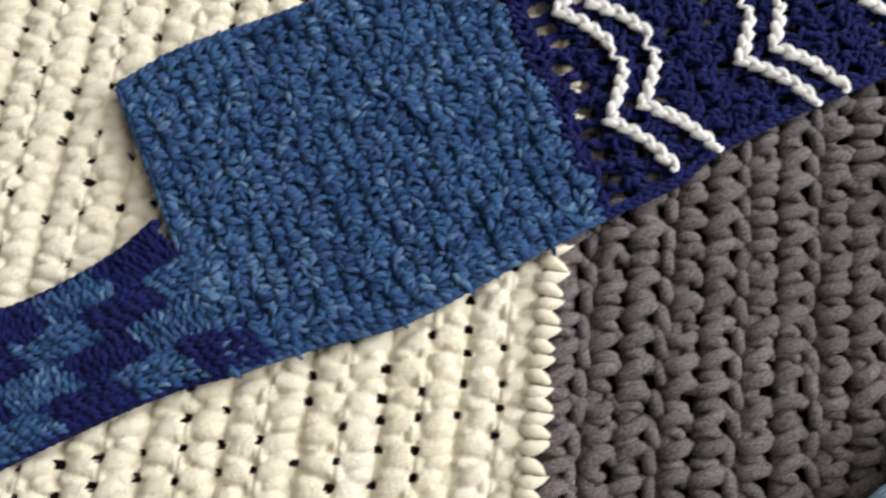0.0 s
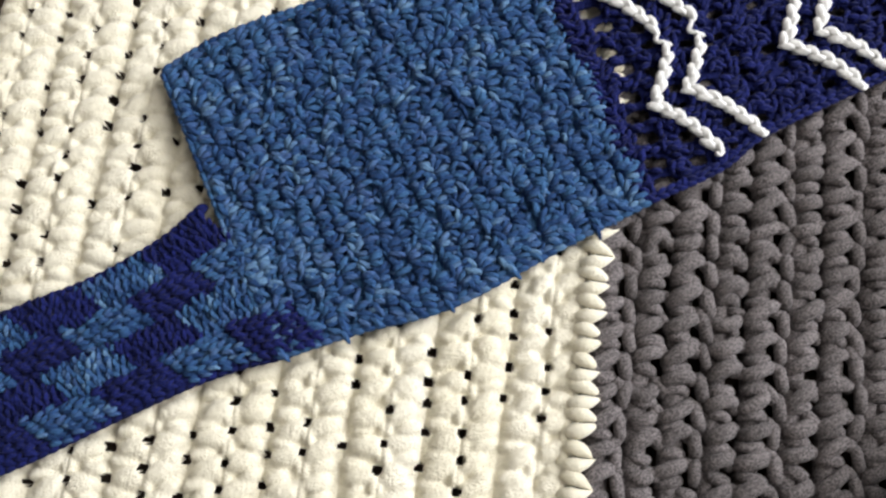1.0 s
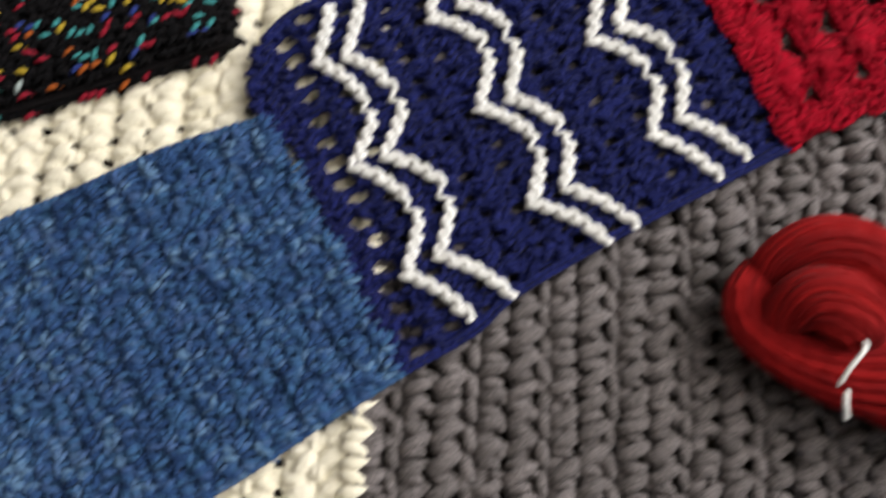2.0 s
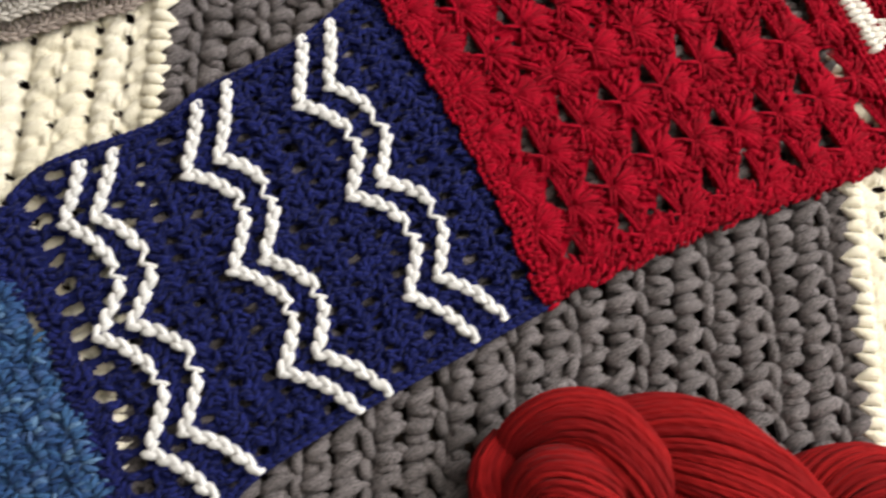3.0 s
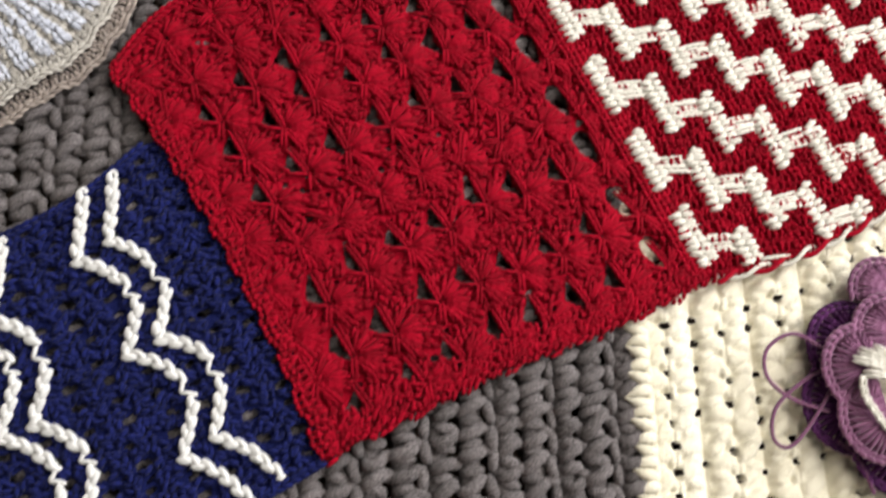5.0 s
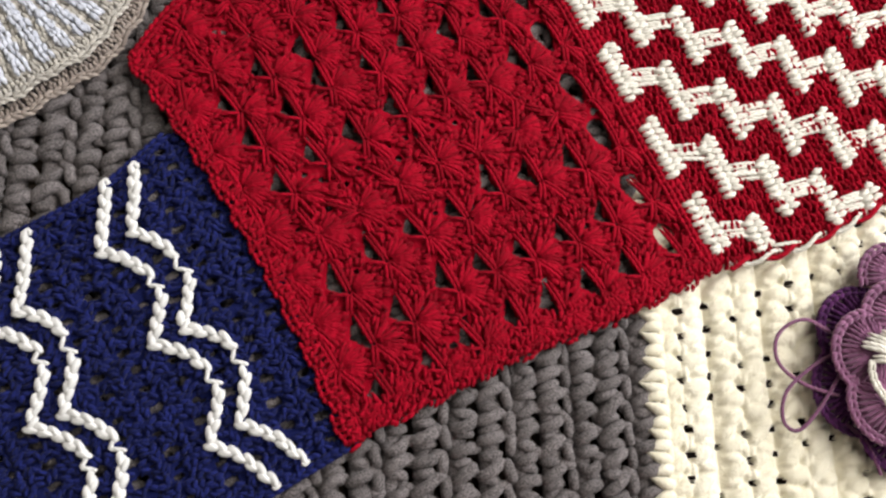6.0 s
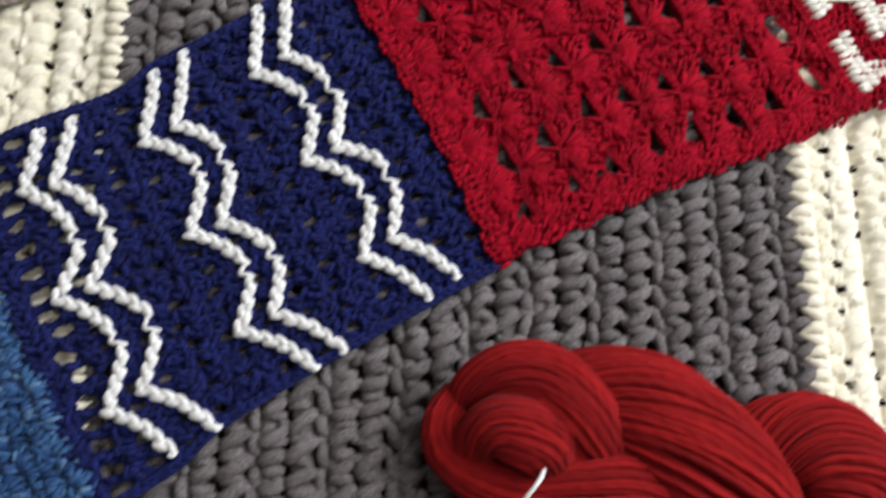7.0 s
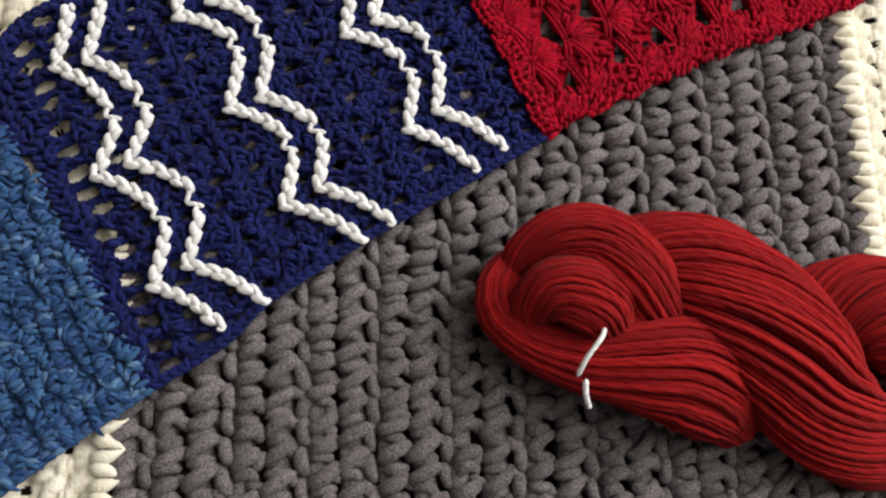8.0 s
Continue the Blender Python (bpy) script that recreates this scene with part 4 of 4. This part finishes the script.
yarn_ball("small ball of bright blue wool on the grey stripe", (0.250, 0.029, 0.053), 0.042, BLUE)
yarn_ball("small ball of pale sky-blue wool on the grey stripe", (0.216, -0.010, 0.049), 0.037, SKY_BLUE)


def confetti_hat():
    hat = thing("confetti_knit", "black knitted piece flecked with bright colours, on the blanket", "knitwear")
    sheet = Sheet([(-.34, .205), (-.226, .237), (-.158, .255), (-.107, .275), (-.039, .305)], [(-.36, .34), (-.25, .36), (-.15, .39), (-.1, .40), (-.050, .405)], 0.038)
    for i in range(26):
        s = Skein()
        v0 = i / 26
        n = 66
        u = (np.arange(n) + 0.5 * (i % 2)) / n + jit(n, 0.004)
        drop = -0.016 * math.exp(-v0 * 22) - 0.014 * np.exp(-(1 - u) * 40)
        P = sheet.place(u, v0 + jit(n, 0.008), drop)
        ang = np.radians(40 + jit(n, 22))
        al = np.column_stack([np.cos(ang), np.sin(ang), 0 * ang])
        ac = np.column_stack([-al[:, 1], al[:, 0], al[:, 2]])
        s.stitches(P - al * 0.0044, P + al * 0.0044, 0.0015, 0.0018, 0.0012)
        s.part("knit_row", CONFETTI, hat)
        s = Skein()
        Q = P + np.array([0.0015, 0.002, -0.0002])
        s.stitches(Q - ac * 0.0036, Q + ac * 0.0036, 0.0019, 0.0010, 0.0004)
        s.part("knit_ground", BLACK, hat)
    b = backing(sheet, "inner_layer", BLACK, hat, depth=0.016, inset=0.006)
    b.location.z = -0.010
    return hat


confetti_hat()


def shawl():
    cloth = thing("pale_shawl", "pale blue and oatmeal crocheted shawl with a ruffled edge", "shawl")
    rim = spline([(-.13, .375), (-.06, .397), (-.009, .413), (.036, .432), (.075, .454), (.11, .481), (.131, .512), (.136, .535), (.128, .57), (.10, .63)], 220)
    d = np.gradient(rim, axis=0)
    d /= np.linalg.norm(d, axis=1, keepdims=True)
    inn = np.stack([-d[:, 1], d[:, 0]], 1)
    g = np.linspace(0, 1, 220)
    ruffle = 0.0009 * np.sin(g * 130) + 0.0009 * np.sin(g * 47)
    count = int(np.linalg.norm(np.diff(rim, axis=0), axis=1).sum() / 0.0030)

    def on_rim(f, offset, z):
        x = np.clip(np.asarray(f), 0, 1)
        mid = np.column_stack([np.interp(x, g, rim[:, c]) + np.interp(x, g, inn[:, c]) * offset for c in (0, 1)])
        return np.column_stack([mid, np.broadcast_to(z, x.shape)])

    f = (np.arange(count) + 0.5) / count
    # two scalloped edges, one under the other
    for name, offset, deep, z, mat in (("frill", 0.0, 0.008, 0.0235, TAUPE), ("frill", 0.0070, 0.008, 0.0330, OATMEAL)):
        s = Skein()
        wave = np.interp(f, g, ruffle)
        for lane in range(3):
            A = on_rim(f + jit(count, 0.0006), offset + wave + deep * lane / 3, z + 0.5 * wave + 0.0009 * lane) + jit((count, 3), 0.0005)
            B = on_rim(f + 0.0016 * (1 if lane % 2 else -1), offset + wave + deep * (lane + 1.3) / 3, z + 0.5 * wave + 0.0009 * (lane + 1)) + jit((count, 3), 0.0005)
            s.stitches(A, B, 0.0012, 0.0010, 0.0008)
        chain(s, on_rim(g, offset + ruffle, z + 0.0006 + 0.5 * ruffle), 0.0013, 0.0054, 0.0036)
        s.part(name, mat, cloth)
    # ribbed band: raised pale blue ribs and oatmeal valleys, then rows of oatmeal shells
    for mat, ribs in ((PALE_BLUE, True), (OATMEAL, False)):
        s = Skein()
        ridge = np.sin(f * count * 0.0030 / 0.0150 * 2 * math.pi)
        m = (ridge > -0.15) == ribs
        for lane in range(11):
            o = 0.0130 + lane * 0.0046 + float(jit((), 0.0006))
            A = on_rim(f[m] + jit(int(m.sum()), 0.0008), o, 0.0385 + 0.0013 * ridge[m]) + jit((int(m.sum()), 3), 0.0005)
            B = on_rim(f[m] + 0.0018 * (1 if lane % 2 else -1), o + 0.0064, 0.0385 + 0.0013 * ridge[m]) + jit((int(m.sum()), 3), 0.0006)
            s.stitches(A, B, 0.0015 + jit(int(m.sum()), 0.0002), 0.0012, 0.0008)
        s.part("ribbed_band", mat, cloth)
    for lane in range(13):
        s = Skein()
        o = 0.064 + lane * 0.0085
        for k in range(26):
            root = on_rim([(k + 0.5 * (lane % 2) + 0.3) / 26], o, 0.0395)[0] + jit(3, 0.0008)
            a = np.radians(np.linspace(-75, 75, 9) + jit(9, 5))
            up = np.array([np.interp((k + 0.5) / 26, g, inn[:, 0]), np.interp((k + 0.5) / 26, g, inn[:, 1]), 0.0])
            over = np.array([-up[1], up[0], 0.0])
            dirs = up * np.cos(a)[:, None] + over * np.sin(a)[:, None]
            s.stitches(root + dirs * 0.0010, root + dirs * 0.0105, 0.0017, 0.0018, 0.0008)
        s.part("shell_fabric", PALE_BLUE if lane in (4, 5) else OATMEAL, cloth)
    # body under the bands
    sheet = Sheet(rim[::24] + inn[::24] * 0.012, rim[::24] + inn[::24] * 0.17, 0.0385)
    b = backing(sheet, "body", OATMEAL, cloth, depth=0.012, inset=0.01)
    return cloth


shawl()


def flower():
    bloom = thing("crochet_flower", "purple layered crochet flower with cream stripes and loose yarn ends", "crochet flower")

    def petals(centre, z, count, radius, size, mat, turn):
        for k in range(count):
            a0 = turn + 2 * math.pi * k / count
            out = np.array([math.cos(a0), math.sin(a0), 0])
            side = np.array([-out[1], out[0], 0])
            c = np.array([*centre, z]) + out * radius
            a = np.radians(np.linspace(-125, 125, 26))
            dirs = out * np.cos(a)[:, None] + side * np.sin(a)[:, None]
            s = Skein()
            s.stitches(c - dirs * size * 0.04, c + dirs * size * 0.94 + jit((26, 3), 0.0004) - [0, 0, 0.003], 0.0014, 0.0035, 0.0)
            s.stitches(c + dirs * size * 0.1 - [0, 0, 0.0012], c + dirs * size * 0.9 - [0, 0, 0.0045], 0.002, 0.003, 0.0)
            chain(s, c + dirs * size - [0, 0, 0.003], 0.0016, 0.005, 0.0038)
            s.part("petal", mat, bloom)

    centre = (0.592, 0.300)
    petals(centre, 0.030, 6, 0.034, 0.026, DARK_PURPLE, 0.3)
    petals(centre, 0.042, 6, 0.028, 0.024, PURPLE, 0.72)
    petals((0.590, 0.356), 0.034, 1, 0.0, 0.020, PURPLE, 1.2)
    s = Skein()
    for a, near, far in ((142, 0.020, 0.033), (152, 0.018, 0.039), (161, 0.022, 0.041), (172, 0.020, 0.034)):
        out = np.array([math.cos(radians(a)), math.sin(radians(a)), 0])
        p0, p1 = np.array([*centre, 0.0500]) + near * out, np.array([*centre, 0.0475]) + far * out
        for off in (-0.0009, 0.0009):
            side = np.array([-out[1], out[0], 0]) * off
            s.stitches(p0 + side, p1 + side * 1.5, 0.0016, 0.002, 0.0)
    a = np.radians(np.linspace(176, 242, 30))
    chain(s, np.column_stack([centre[0] + 0.035 * np.cos(a), centre[1] + 0.035 * np.sin(a), 0.0475 + 0.001 * np.sin(a * 9)]), 0.0013, 0.005, 0.0024)
    s.part("cream_stripe", IVORY, bloom, "cream surface stitches")
    s = Skein()
    a = np.linspace(0, 2 * math.pi, 22)
    for r in (0.003, 0.007, 0.011):
        chain(s, np.column_stack([centre[0] + r * np.cos(a), centre[1] + r * np.sin(a), np.full(22, 0.051)]), 0.0016, 0.004, 0.0036)
    s.part("flower_centre", PINK, bloom)
    s = Skein()
    for pts in (((.546, .322, .032), (.528, .330, .034), (.513, .322, .030), (.511, .306, .029), (.524, .293, .030), (.545, .285, .032)),
                ((.550, .312, .030), (.530, .302, .031), (.514, .288, .029), (.510, .272, .029), (.518, .266, .029), (.530, .276, .031), (.548, .300, .034)),
                ((.548, .270, .029), (.560, .258, .028), (.566, .240, .028))):
        s.cord(spline(pts, 60), 0.0012)
    s.part("loose_end", PURPLE, bloom)
    return bloom


flower()
